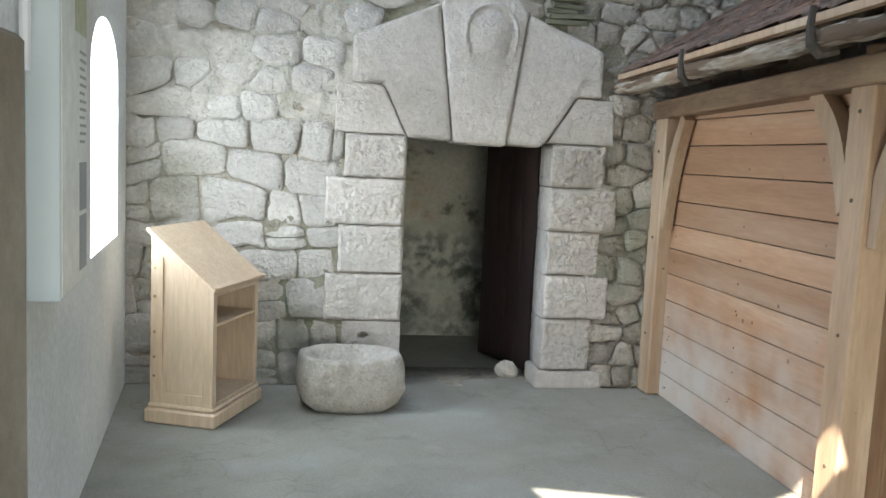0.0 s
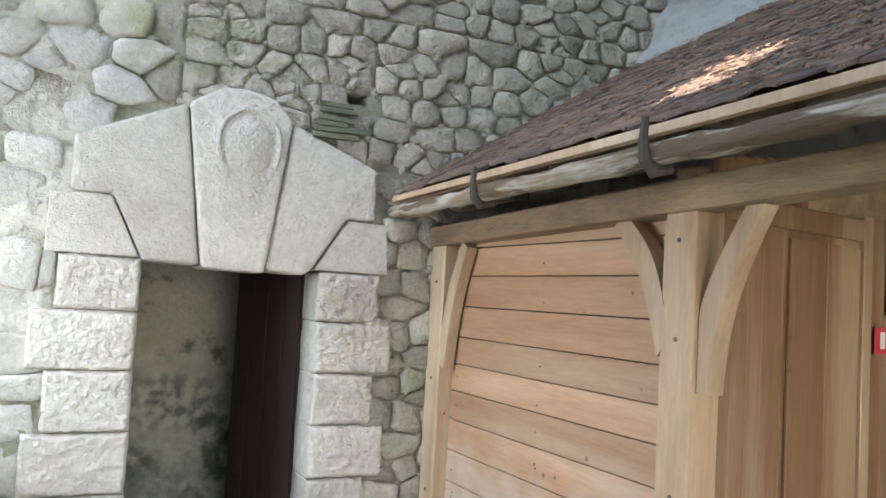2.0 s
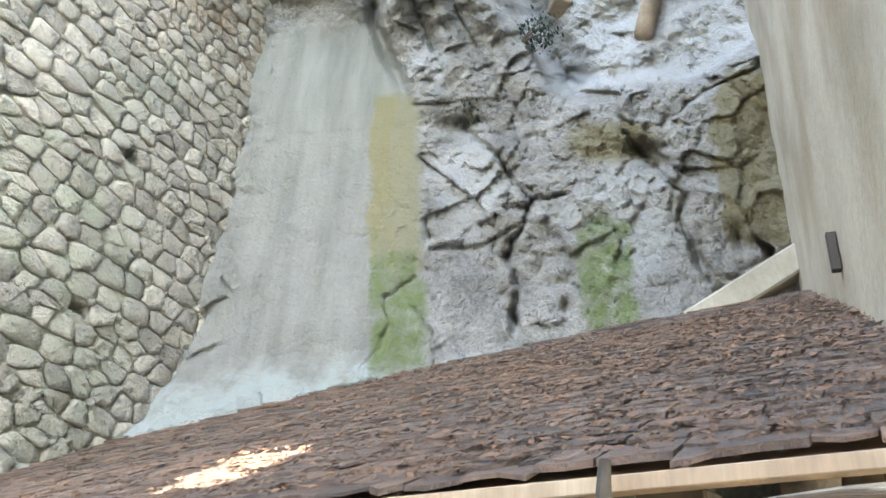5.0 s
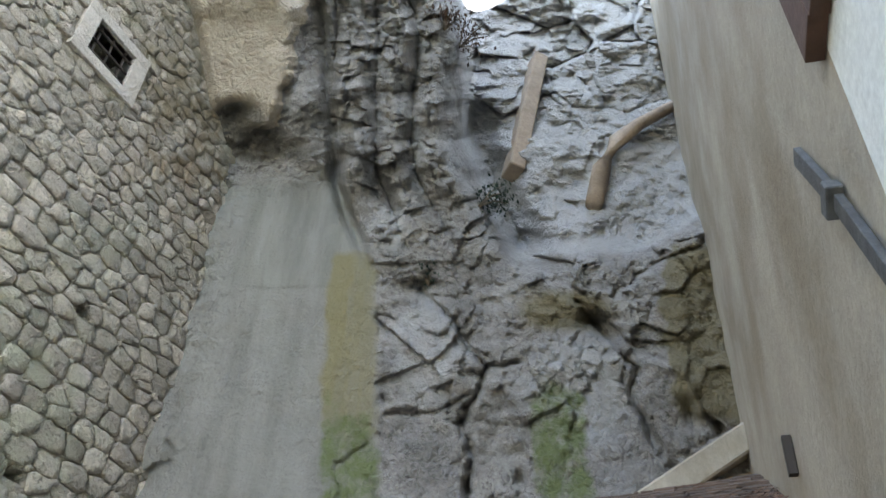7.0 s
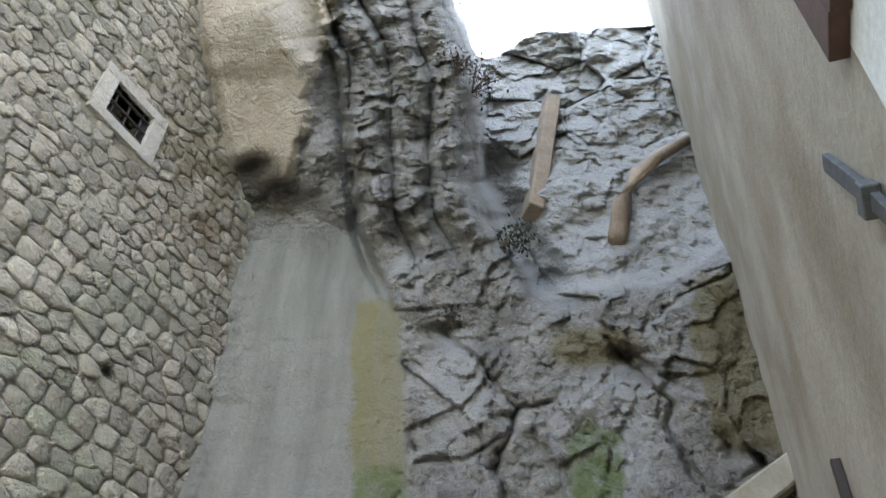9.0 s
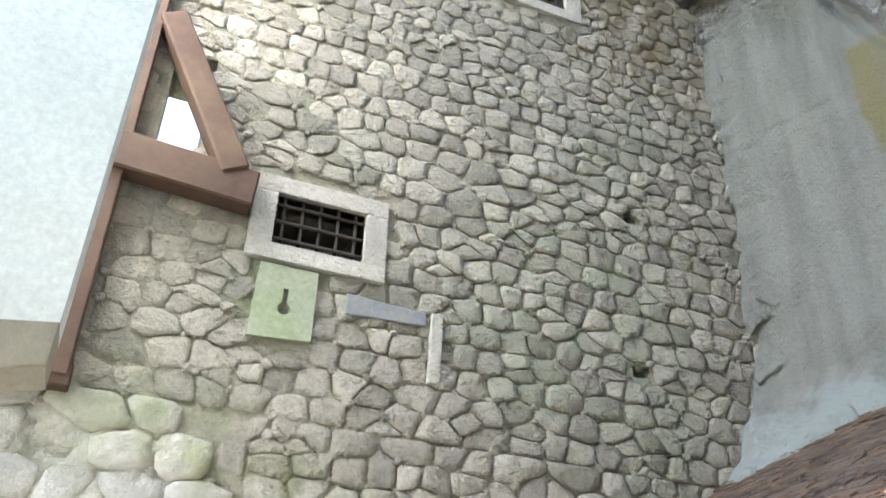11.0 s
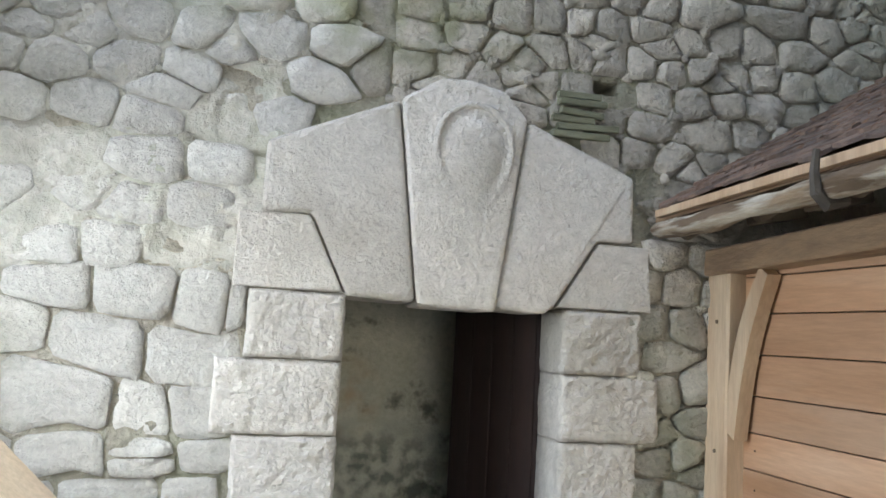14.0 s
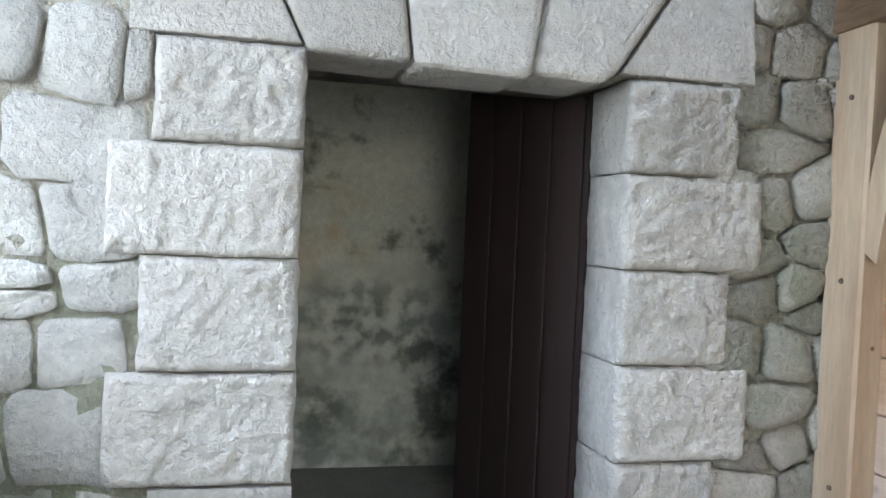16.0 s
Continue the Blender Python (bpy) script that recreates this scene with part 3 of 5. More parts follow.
def build_south():
    d = SOUTH.inverted().to_3x3() @ SUN_DIR
    th = 0.3
    slide = (d.x / -d.y * th, d.z / -d.y * th)
    # gaps shaped to throw the sun patches on floor and shed roof
    gaps = [[on_south(p) for p in q] for q in (
        ((1.33, 4.80, 0), (2.17, 4.58, 0), (2.72, 4.60, 0), (3.0, 4.76, 0), (2.98, 4.5, 0), (2.6, 4.3, 0), (1.45, 4.3, 0)),
        ((2.58, 4.24, 2.83), (2.56, 3.84, 2.83), (2.98, 3.80, 3.08), (3.08, 4.28, 3.13)))]
    # mostly unseen wall, added to keep the sun off the court
    bm = holed([(-12, 0), (-4.1, 0), (-4.1, 2.9), (-0.56, 2.9), (-0.56, 17.4), (-12, 17.4)], gaps, 0, -th, slide)
    bm.transform(SOUTH)
    tagged(part("wall_south_white", bm, M_WHITE), "whitewashed wall, mostly unseen, added to block the sun and cut with gaps", "wall", kind="structure")
    bm = holed([(-0.56, 2.9), (2.9, 2.9), (2.9, 0), (5.6, 0), (5.6, 17.4), (-0.56, 17.4)], [], 0, -th)
    bm.transform(SOUTH)
    tagged(part("wall_south", bm, M_STAINED), "tall streaked plaster wall stained by running water", "wall", kind="structure")
    # unseen ceiling, added so that no sun enters below the tall wall
    bm = bmesh.new()
    f = bm.faces.new([bm.verts.new((x, y, 2.9)) for x, y in ((-1.3, -4), (5.9, -4), (5.9, PLAST(5.9) - 0.12), (-1.3, PLAST(-1.3) - 0.12))])
    for v in bmesh.ops.extrude_face_region(bm, geom=[f])["geom"]:
        if isinstance(v, bmesh.types.BMVert):
            v.co.z = 3.1
    tagged(part("ceiling_passage", bm, M_WHITE), "plain unseen ceiling added to keep the sun out of the passage", "ceiling", kind="structure")
    bm = boxed((5.5, -4, 0), (5.8, 1.6, 2.9))
    tagged(part("wall_passage", bm, M_WHITE), "plain white wall of the passage", "wall", kind="structure")

build_south()

# ---- cave rock ----
def ss(a, b, t):
    t = min(1, max(0, (t - a) / (b - a)))
    return t * t * (3 - 2 * t)

# crevices of the rock, as (y, z) on its mean plane, with their depth and half width
CREVICES = [
    ([(4.76, 7.22), (4.44, 6.79), (4.21, 6.33), (3.9, 6.41)], 0.13, 0.024),
    ([(4.21, 6.33), (4.37, 5.91), (4.31, 5.51), (4.33, 5.14)], 0.17, 0.03),
    ([(4.98, 5.87), (4.6, 5.89), (4.37, 6.09)], 0.10, 0.028),
    ([(3.4, 7.06), (3.1, 6.59), (2.91, 6.34), (2.98, 6.04), (2.78, 5.48)], 0.15, 0.026),
    ([(3.06, 7.17), (2.49, 7.62), (2.12, 7.95)], 0.13, 0.024),
    ([(5.44, 4.68), (5.31, 5.2), (5.38, 5.42), (5.11, 5.59)], 0.05, 0.014),
    ([(4.93, 4.78), (4.92, 4.99), (5.08, 5.31)], 0.05, 0.014),
    ([(5.96, 4.48), (5.65, 4.53), (5.0, 4.62)], 0.05, 0.016),
]
ROCK_CELLS = (440, 640)
CENTRE = Vector((0.05, 1.79, 2.2))          # the rock bulges to and from a point in the court

def build_rock():
    nu, nz = ROCK_CELLS
    yy, zz = np.meshgrid(np.linspace(0.9, 8.9, nu + 1), np.linspace(2.0, 14.6, nz + 1))
    def nf(s, octaves=4, at=(0, 0, 0), sy=1.0, sz=1.0):
        return np.array([noise.fractal(Vector((at[0], y * s * sy + at[1], z * s * sz + at[2])), 1.0, 2.0, octaves) for y, z in zip(yy.flat, zz.flat)]).reshape(yy.shape)
    def sm(a, b, t):
        k = np.clip((t - a) / (b - a), 0, 1)
        return k * k * (3 - 2 * k)
    def bump(y0, z0, ry, rz):
        return np.exp(-((yy - y0) / ry) ** 2 - ((zz - z0) / rz) ** 2)
    def blocks(s, at, wy, wz):
        # angular blocks: a tilted face for each, and the gap to its neighbour
        face, gap = np.empty(yy.size), np.empty(yy.size)
        for k, (y, z) in enumerate(zip((yy + wy).flat, (zz + wz).flat)):
            p = Vector((at, y * s, z * s * 0.85))
            d, pts = noise.voronoi(p)
            c = pts[0]
            t = noise.noise_vector(c * 2.3)
            face[k] = (t.y * (p.y - c.y) + t.z * (p.z - c.z)) / s * 1.1 + t.x * 0.32 / s
            gap[k] = (d[1] - d[0]) / s
        return face.reshape(yy.shape), gap.reshape(yy.shape)
    n_big, n_mid, n_fine, n_wob = nf(0.5, 3), nf(1.7, 5, (3, 0, 0)), nf(6.0, 4, (5, 0, 0)), nf(1.1, 4, (9, 0, 0))
    wy, wz = 0.07 * n_wob, 0.07 * nf(1.1, 4, (13, 4, 0))
    face_a, gap_a = blocks(1.25, 0.3, wy, wz)
    face_b, gap_b = blocks(3.4, 7.3, 0.6 * wy, 0.6 * wz)
    face_c, gap_c = blocks(9.0, 3.3, 0.5 * wy, 0.5 * wz)
    # the ribbed buttress lies between two curves
    y_in = np.interp(zz, (6.6, 7.6, 8.5, 9.4, 11.3, 13.6, 14.6), (3.8, 4.12, 4.38, 4.68, 4.68, 5.0, 5.1)) + 0.05 * n_wob
    y_out = np.interp(zz, (6.6, 7.1, 7.5, 8.9, 9.8, 12.2, 12.8, 14.6), (4.5, 4.88, 5.25, 5.80, 5.95, 6.35, 6.65, 7.1)) + 0.05 * n_wob
    s = (yy - y_in) / (y_out - y_in)
    high = sm(7.25, 7.9, zz)
    rib = sm(-0.12, 0.1, s) * (1 - sm(0.96, 1.06, s)) * sm(7.1, 9.3, zz)
    recess = sm(0.0, 0.30, y_in - yy) * sm(7.45, 7.9, zz + 0.1 * n_wob) * sm(-0.1, 0.25, zz - 7.35 - np.maximum(0, 3.05 - yy) * 0.85)
    skin = sm(-0.03, 0.05, yy - 4.93 - 0.11 * (zz - 4.7) + 0.03 * n_wob) * (1 - sm(8.5, 9.1, zz + 0.25 * n_wob)) * (1 - rib) * (1 - sm(-0.02, 0.05, (1.0 - s) * high))
    cream = sm(9.6, 9.9, zz + 0.10 * n_mid + 0.25 * np.abs(yy - 7.0)) * sm(6.5, 6.75, yy + 0.1 * n_mid)
    skin = np.maximum(skin, 1 - sm(4.0, 4.5, zz + 0.1 * n_mid))
    calm = np.clip(0.65 * (1 - sm(5.2, 5.9, zz)) + 0.55 * bump(4.72, 6.5, 0.28, 0.6), 0, 0.7)
    rough = (1 - skin) * (1 - calm) * (1 - 0.4 * recess) * (1 - 0.85 * cream)
    out = 0.14 * n_big + rough * (0.08 * n_mid + 0.03 * n_fine + 0.02 * np.abs(n_fine)) + cream * 0.05 * n_big + skin * (0.02 * nf(1.0, 3, (21, 0, 0), 3.0, 0.4) + 0.006 * n_fine)
    # angular blocks and their open joints
    mid = rough * (1 - rib) * (1 - sm(7.9, 9.0, zz) * (1 - recess)) * (0.35 + 0.65 * sm(-0.15, 0.2, n_wob + 0.1))
    out += mid * (0.42 * face_a - 0.025 * np.clip(1 - gap_a / 0.022, 0, 1) + 0.8 * face_b - 0.022 * np.clip(1 - gap_b / 0.018, 0, 1))
    out += recess * sm(9.2, 10.4, zz) * (0.9 * face_a + 0.8 * face_b - 0.10 * np.clip(1 - gap_a / 0.05, 0, 1))
    out += rough * (0.6 * face_c - 0.012 * np.clip(1 - gap_c / 0.02, 0, 1))
    # ribs with narrow clefts, that fan out upwards
    width = np.clip(y_out - y_in, 0.4, 1.8)
    ph = s * 2.7 + 0.5 * nf(0.5, 2, (31, 0, 0), 1.0, 0.6) + 0.3
    big = np.abs(np.sin(math.pi * ph)) ** 0.55
    small = np.abs(np.sin(math.pi * (s * 7 + 0.9 * nf(0.8, 2, (37, 0, 0), 1.0, 0.5)))) ** 0.6
    out += rib * (0.12 + width * (0.36 * big + 0.07 * small - 0.08) + 0.9 * face_b + 0.4 * face_a + 0.08 * n_mid)
    # dark seam where the buttress overhangs the smooth face
    out -= 0.26 * np.exp(-((s - 1.04) / 0.05) ** 2) * sm(7.2, 8.6, zz) * (1 - sm(11.0, 12.5, zz))
    # overhang against the stone wall, its lip, and the cavity below
    y_c = np.interp(zz, (2.0, 3.8, 4.25, 4.6, 8.4, 9.4, 10.4, 13.4, 14.6), (7.5, 7.5, 7.12, 7.03, 7.05, 7.15, 7.48, 8.5, 8.8))
    dist = np.sqrt((5.0 + (6.96 - yy) * 0.3534) ** 2 + (yy - 1.79) ** 2 + (zz - 2.2) ** 2)
    need = dist * (1 - 5.17 / np.maximum(5.2, y_c - 1.79))
    side = sm(-0.2, 1.15, s)
    upper = sm(8.3, 9.6, zz)
    out += upper * side * (need * (0.55 + 0.45 * sm(0.9, 1.4, s)) + 0.30 * cream)
    out += upper * np.clip(1 - side, 0, 1) * need * 0.25 * (1 - recess)
    out += (1 - sm(4.3, 5.0, zz)) * need * sm(5.6, 6.8, yy)
    out -= 1.3 * np.maximum(0, yy - y_c + 0.04)
    out += 0.30 * bump(6.28, 10.2, 0.26, 0.5) + 0.16 * bump(6.05, 9.3, 0.2, 0.35)
    out -= 0.38 * bump(7.15, 9.95, 0.22, 0.24) + 0.10 * bump(6.62, 10.0, 0.07, 0.8) + 0.3 * bump(5.78, 9.12, 0.07, 0.25)
    # the recess leans back to the light
    out -= recess * (0.30 + 0.42 * np.clip(zz - 7.7, 0, 4.0) + 1.0 * np.exp(-((yy - y_in + 0.30) / 0.24) ** 2) * (1 - sm(9.4, 10.4, zz)))
    out += recess * (0.16 * n_mid + 0.05 * n_fine - 0.10 * bump(3.72, 8.5, 0.09, 0.12) - 0.07 * bump(3.32, 8.36, 0.07, 0.06))
    # holes
    for y0, z0, ry, rz, d in ((3.22, 6.86, 0.17, 0.10, 0.40), (3.1, 6.72, 0.1, 0.08, 0.25), (4.31, 5.14, 0.035, 0.13, 0.20), (3.91, 5.28, 0.035, 0.07, 0.18), (2.73, 5.40, 0.05, 0.06, 0.18), (2.54, 5.92, 0.05, 0.14, 0.20), (4.30, 6.28, 0.12, 0.05, 0.15), (4.85, 7.28, 0.2, 0.1, 0.2)):
        out -= d * bump(y0, z0, ry, rz)
    # crevices
    cy, cz = yy + 0.06 * n_mid + 0.035 * n_fine, zz + 0.06 * n_wob + 0.035 * nf(6.0, 4, (55, 0, 0))
    for pts, depth, half in CREVICES:
        near = np.full(yy.shape, 9.0)
        for (ya, za), (yb, zb) in zip(pts, pts[1:]):
            k = np.clip(((cy - ya) * (yb - ya) + (cz - za) * (zb - za)) / ((yb - ya) ** 2 + (zb - za) ** 2), 0, 1)
            near = np.minimum(near, np.hypot(cy - ya - k * (yb - ya), cz - za - k * (zb - za)))
        out -= depth * np.exp(-(near / half) ** 2)
    # broken border along the stone wall, broken shelf
    out += (0.09 * n_mid + 0.4 * face_b) * np.maximum(sm(6.55, 6.95, yy) * (1 - cream), 0.8 * (1 - sm(4.5, 4.9, zz)))
    # slab below the crevice on the far side, shelf of washed lime at the foot
    out += 0.12 * sm(0.0, 0.12, 7.28 + np.maximum(0, 3.05 - yy) * 0.85 - zz) * (1 - sm(2.9, 3.2, yy)) * sm(5.6, 6.6, zz)
    out += 0.26 * (1 - sm(4.35, 4.85, zz + 0.2 * n_mid - 0.05 * (7.0 - yy))) * sm(3.3, 4.2, zz)
    # rim against the sky: above it the rock runs back
    rim = 11.85 + 0.30 * nf(0.9, 4, (41, 0, 0), 1.0, 0.0) + 0.5 * sm(4.0, 3.4, -yy) + 2.8 * sm(4.6, 5.0, yy) - 0.45 * sm(3.9, 4.4, yy) * (1 - sm(4.5, 4.7, yy))
    over = np.maximum(0, zz - rim)
    zp = zz - over * 0.97
    out -= over * 2.5
    k = 1 - out / dist
    px = CENTRE.x + (5.05 + (6.96 - yy) * 0.3534 - CENTRE.x) * k
    py = CENTRE.y + (yy - CENTRE.y) * k
    pz = CENTRE.z + (zp - CENTRE.z) * k
    verts = np.stack([px, py, pz], -1).reshape(-1, 3)
    faces = [(a, a + nu + 1, a + nu + 2, a + 1) for j in range(nz) for a in range(j * (nu + 1), j * (nu + 1) + nu)]
    me = mesh_from("rock_face", verts.tolist(), faces, True)
    def rock_region(name, mask):
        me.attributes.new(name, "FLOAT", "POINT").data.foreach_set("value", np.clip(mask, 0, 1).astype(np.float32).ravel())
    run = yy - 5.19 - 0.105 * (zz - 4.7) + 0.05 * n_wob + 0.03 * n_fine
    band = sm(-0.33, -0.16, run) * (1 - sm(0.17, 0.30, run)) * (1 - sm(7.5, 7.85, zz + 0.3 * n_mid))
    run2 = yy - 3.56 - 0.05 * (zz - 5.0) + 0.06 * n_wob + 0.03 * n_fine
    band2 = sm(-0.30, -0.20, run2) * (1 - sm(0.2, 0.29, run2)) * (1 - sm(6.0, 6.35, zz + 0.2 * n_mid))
    rock_region("skin", skin)
    rock_region("ochre", band * (0.86 + 0.14 * sm(0.0, 0.05, run)) * sm(5.0, 6.0, zz))
    rock_region("moss", np.maximum(band * sm(4.3, 4.9, zz) * (1 - sm(5.5, 6.4, zz)), band2 * 0.95))
    rock_region("rust", sm(0.0, 0.3, 2.75 - yy + 0.2 * n_mid) * sm(5.5, 6.2, zz) * (1 - sm(7.5, 8.1, zz)) + 0.8 * bump(3.5, 7.0, 0.5, 0.3))
    # pale patches of stone, and the recess lightened for the sky above it
    rock_region("pale", 0.9 * bump(4.75, 6.6, 0.35, 0.7) + 0.75 * bump(3.4, 6.1, 0.6, 0.8) + 0.9 * recess + 0.7 * bump(5.2, 8.0, 0.3, 0.5))
    rock_region("lime", sm(3.6, 4.2, zz) * sm(2.6, 3.6, yy) * (1 - sm(4.35, 4.9, zz + 0.2 * n_mid - 0.05 * (7.0 - yy))))
    rock_region("cream", cream * (1 - bump(7.15, 9.95, 0.3, 0.3)))
    # darker round the cavity and at two places below it
    rock_region("corner_dark", 0.9 * bump(7.1, 9.8, 0.4, 0.45) + 0.7 * bump(6.7, 9.3, 0.3, 0.3) + 0.5 * bump(6.2, 9.2, 0.3, 0.2))
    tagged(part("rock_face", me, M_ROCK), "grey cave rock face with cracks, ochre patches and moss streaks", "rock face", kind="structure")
    # its foot, out of sight behind the shed
    bm = boxed((0, -0.4, 0), (5.9, 0.0, 2.3), 0, Matrix.Translation((5.0, 7.1, 0)) @ pose(0, 0, 0, 0, 0, -70.5))
    tagged(part("rock_foot", bm, M_ROCK), "grey rock foot behind the shed", "rock face", kind="structure")
    return verts.reshape(nz + 1, nu + 1, 3)

ROCK_GRID = build_rock()

def rock_at(y, z, out):
    """The place on the rock over (y, z) of its mean plane, raised by out towards the court."""
    p = Vector(ROCK_GRID[round((z - 2.0) / 12.6 * ROCK_CELLS[1]), round((y - 0.9) / 8.0 * ROCK_CELLS[0])].tolist())
    return p + (CENTRE - p).normalized() * out

# ---- hanging plastered wall at the upper left, timber frame behind it ----
def build_upper_left():
    low = [(-0.16, 3.2), (-0.32, 3.16), (-0.53, 3.1), (-0.76, 2.98), (-0.98, 2.9), (-1.21, 2.9), (-1.6, 3.0)]
    mid = [(-1.6, 3.22), (-0.9, 3.27), (-0.5, 3.31), (-0.155, 3.36)]
    bm = prism(low + mid, 4.694, 4.95, 0.01)
    tagged(part("wall_upper_edge", bm, M_STAINED), "stained rough lower edge of the hanging plaster wall", "wall", kind="structure")
    bm = prism(mid[::-1] + [(-1.6, 9.0), (-0.12, 9.0), (-0.14, 5.0)], 4.7, 4.95, 0.0)
    tagged(part("wall_upper", bm, M_WHITE), "white plastered upper wall with a sagging edge", "wall", kind="structure")
    fr = thing("timber_frame", "brown stained timber framing fixed to the stone wall", "timber frame", kind="structure")
    part("post", boxed((-0.36, 6.78, 3.9), (-0.20, 6.93, 9.0), 0.01), M_BROWN, fr)
    part("sill_beam", boxed((-1.4, 6.8, 3.84), (-0.18, 6.93, 3.98), 0.01), M_BROWN, fr)
    part("cross_beam", plank((-0.4, 6.83, 5.49), (0.66, 6.83, 5.42), 0.18, 0.29), M_BROWN, fr)
    part("rafter", plank((0.50, 6.81, 5.52), (-0.15, 6.81, 6.75), 0.18, 0.20), M_BROWN, fr)

build_upper_left()

# ---- inner room beyond the doorway ----
def build_room():
    bm = bmesh.new()
    box(bm, (-0.6, 8.9, 0), (3.6, 9.1, 2.7))
    box(bm, (-0.8, 7.58, 0), (-0.6, 9.1, 2.7))
    box(bm, (3.4, 7.58, 0), (3.6, 8.9, 2.7))
    tagged(part("wall_room", bm, M_DAMP), "damp mould-stained plaster walls of the inner room", "wall", kind="structure")
    tagged(part("ceiling_room", boxed((-0.8, 7.57, 2.25), (3.6, 9.1, 2.4)), M_DAMP), "low plaster ceiling of the inner room", "ceiling", kind="structure")

build_room()

def build_door():
    d = thing("door_1", "dark brown panelled wooden door standing open inward", "door", (1.97, 7.36, 0.01), 112, kind="structure")
    part("leaf", boxed((0, -0.025, 0), (0.86, 0.025, 2.1), 0.004), M_DARKWOOD, d)
    for i in range(4):
        part("plank", boxed((0.03 + 0.205 * i, 0.025, 0.03), (0.03 + 0.205 * i + 0.19, 0.037, 2.07), 0.004), M_DARKWOOD, d)
    return d

build_door()

# ---- shed ----
XF = 2.80       # outer face of posts
def build_shed():
    sh = thing("timber_shed", "pine shed with plank walls under a lean-to roof", "shed", kind="structure")
    part("corner_post", boxed((XF - 0.05, 4.11, 0), (XF + 0.13, 4.31, 2.36), 0.012), M_PALEWOOD, sh)
    part("wall_post", boxed((XF - 0.02, 6.72, 0), (XF + 0.14, 6.93, 2.30), 0.012), M_PALEWOOD, sh)
    part("wall_plate", plank((XF + 0.05, 6.93, 2.33), (XF - 0.06, 1.75, 2.455), 0.2, 0.145), M_BEAM, sh)
    rng = random.Random(4)
    z = 0.0
    while z < 2.34:
        h = min(rng.uniform(0.185, 0.225), 2.36 - z)
        part("board", boxed((XF + 0.09, 4.36, z + 0.003), (XF + 0.115 + rng.uniform(-0.003, 0.003), 6.74, z + h - 0.003), 0.004), M_PINE, sh)
        z += h
    return sh

shed = build_shed()

def roof_z(x, y):
    return 2.58 + 0.62 * (x - 2.40) + 0.03 * (6.8 - y)

def eave_x(y):
    return 2.42 - 0.045 * (6.8 - y)

def build_roof():
    rf = thing("lean_to_roof", "lean-to roof of dark bark shingles strewn with leaf litter", "roof", kind="structure")
    bm = bmesh.new()
    pts = [(2.45, 6.94), (2.3, 1.55), (7.0, 2.1), (5.3, 6.94)]
    lo = [bm.verts.new((x, y, roof_z(x, y) - 0.07)) for x, y in pts]
    hi = [bm.verts.new((x, y, roof_z(x, y) - 0.035)) for x, y in pts]
    bm.faces.new(lo); bm.faces.new(hi)
    for k in range(4):
        bm.faces.new((lo[k], lo[(k + 1) % 4], hi[(k + 1) % 4], hi[k]))
    part("deck", bm, M_BEAM, rf)
    return rf

roof = build_roof()

# ---- stones of the wall ----
def clip_half(poly, px, pz, nx, nz):
    out = []
    for (x1, z1), (x2, z2) in zip(poly, poly[1:] + poly[:1]):
        d1, d2 = (x1 - px) * nx + (z1 - pz) * nz, (x2 - px) * nx + (z2 - pz) * nz
        if d1 <= 0:
            out.append((x1, z1))
        if (d1 < 0) != (d2 < 0) and d1 != d2:
            t = d1 / (d1 - d2)
            out.append((x1 + (x2 - x1) * t, z1 + (z2 - z1) * t))
    return out

def hidden_by_shed(x, z):
    return x > 2.98 and z < roof_z(x, 6.9) - 0.15

def course(x0, x1, z0, z1, hs, ws, rng, split=0.12):
    """Uneven courses of stones: outlines in (x, z)."""
    out = []
    lines = [z0]
    while lines[-1] < z1 - hs[0] * 0.6:
        lines.append(lines[-1] + rng.uniform(*hs))
    def level(r, x):
        amp = 0.0 if lines[r] <= 0.03 else hs[0] * 0.55
        return lines[r] + amp * frac((x * 1.6, r * 3.7 + z0, x0), 1.0, 3) + amp * 0.5 * frac((x * 5, r * 5.1, z0), 1.0, 2)
    for r in range(len(lines) - 1):
        x = x0 - rng.uniform(0, ws[0])
        lean = 0.0
        while x < x1:
            w = rng.uniform(*ws)
            lean2 = rng.uniform(-0.055, 0.055)
            xa, xb = max(x, x0), min(x + w, x1)
            if xb - xa > 0.05:
                za, zb = level(r, xa), level(r, xb)
                ta, tb = level(r + 1, xa), level(r + 1, xb)
                xm = (xa + xb) / 2 + rng.uniform(-0.2, 0.2) * (xb - xa)
                if rng.random() < split and ta - za > 0.13:
                    f = rng.uniform(0.4, 0.6)
                    ma, mb = za + (ta - za) * f, zb + (tb - zb) * f + rng.uniform(-0.02, 0.02)
                    out.append([(xa + lean * 0.0, za), (xm, level(r, xm)), (xb, zb), (xb + lean2 * 0.5, mb), (xa + lean * 0.5, ma)])
                    out.append([(xa + lean * 0.5, ma), (xb + lean2 * 0.5, mb), (xb + lean2, tb), (xm, level(r + 1, xm)), (xa + lean, ta)])
                else:
                    out.append([(xa, za), (xm, level(r, xm)), (xb, zb), (xb + lean2, tb), (xm, level(r + 1, xm)), (xa + lean, ta)])
            lean = lean2
            x += w
    return out

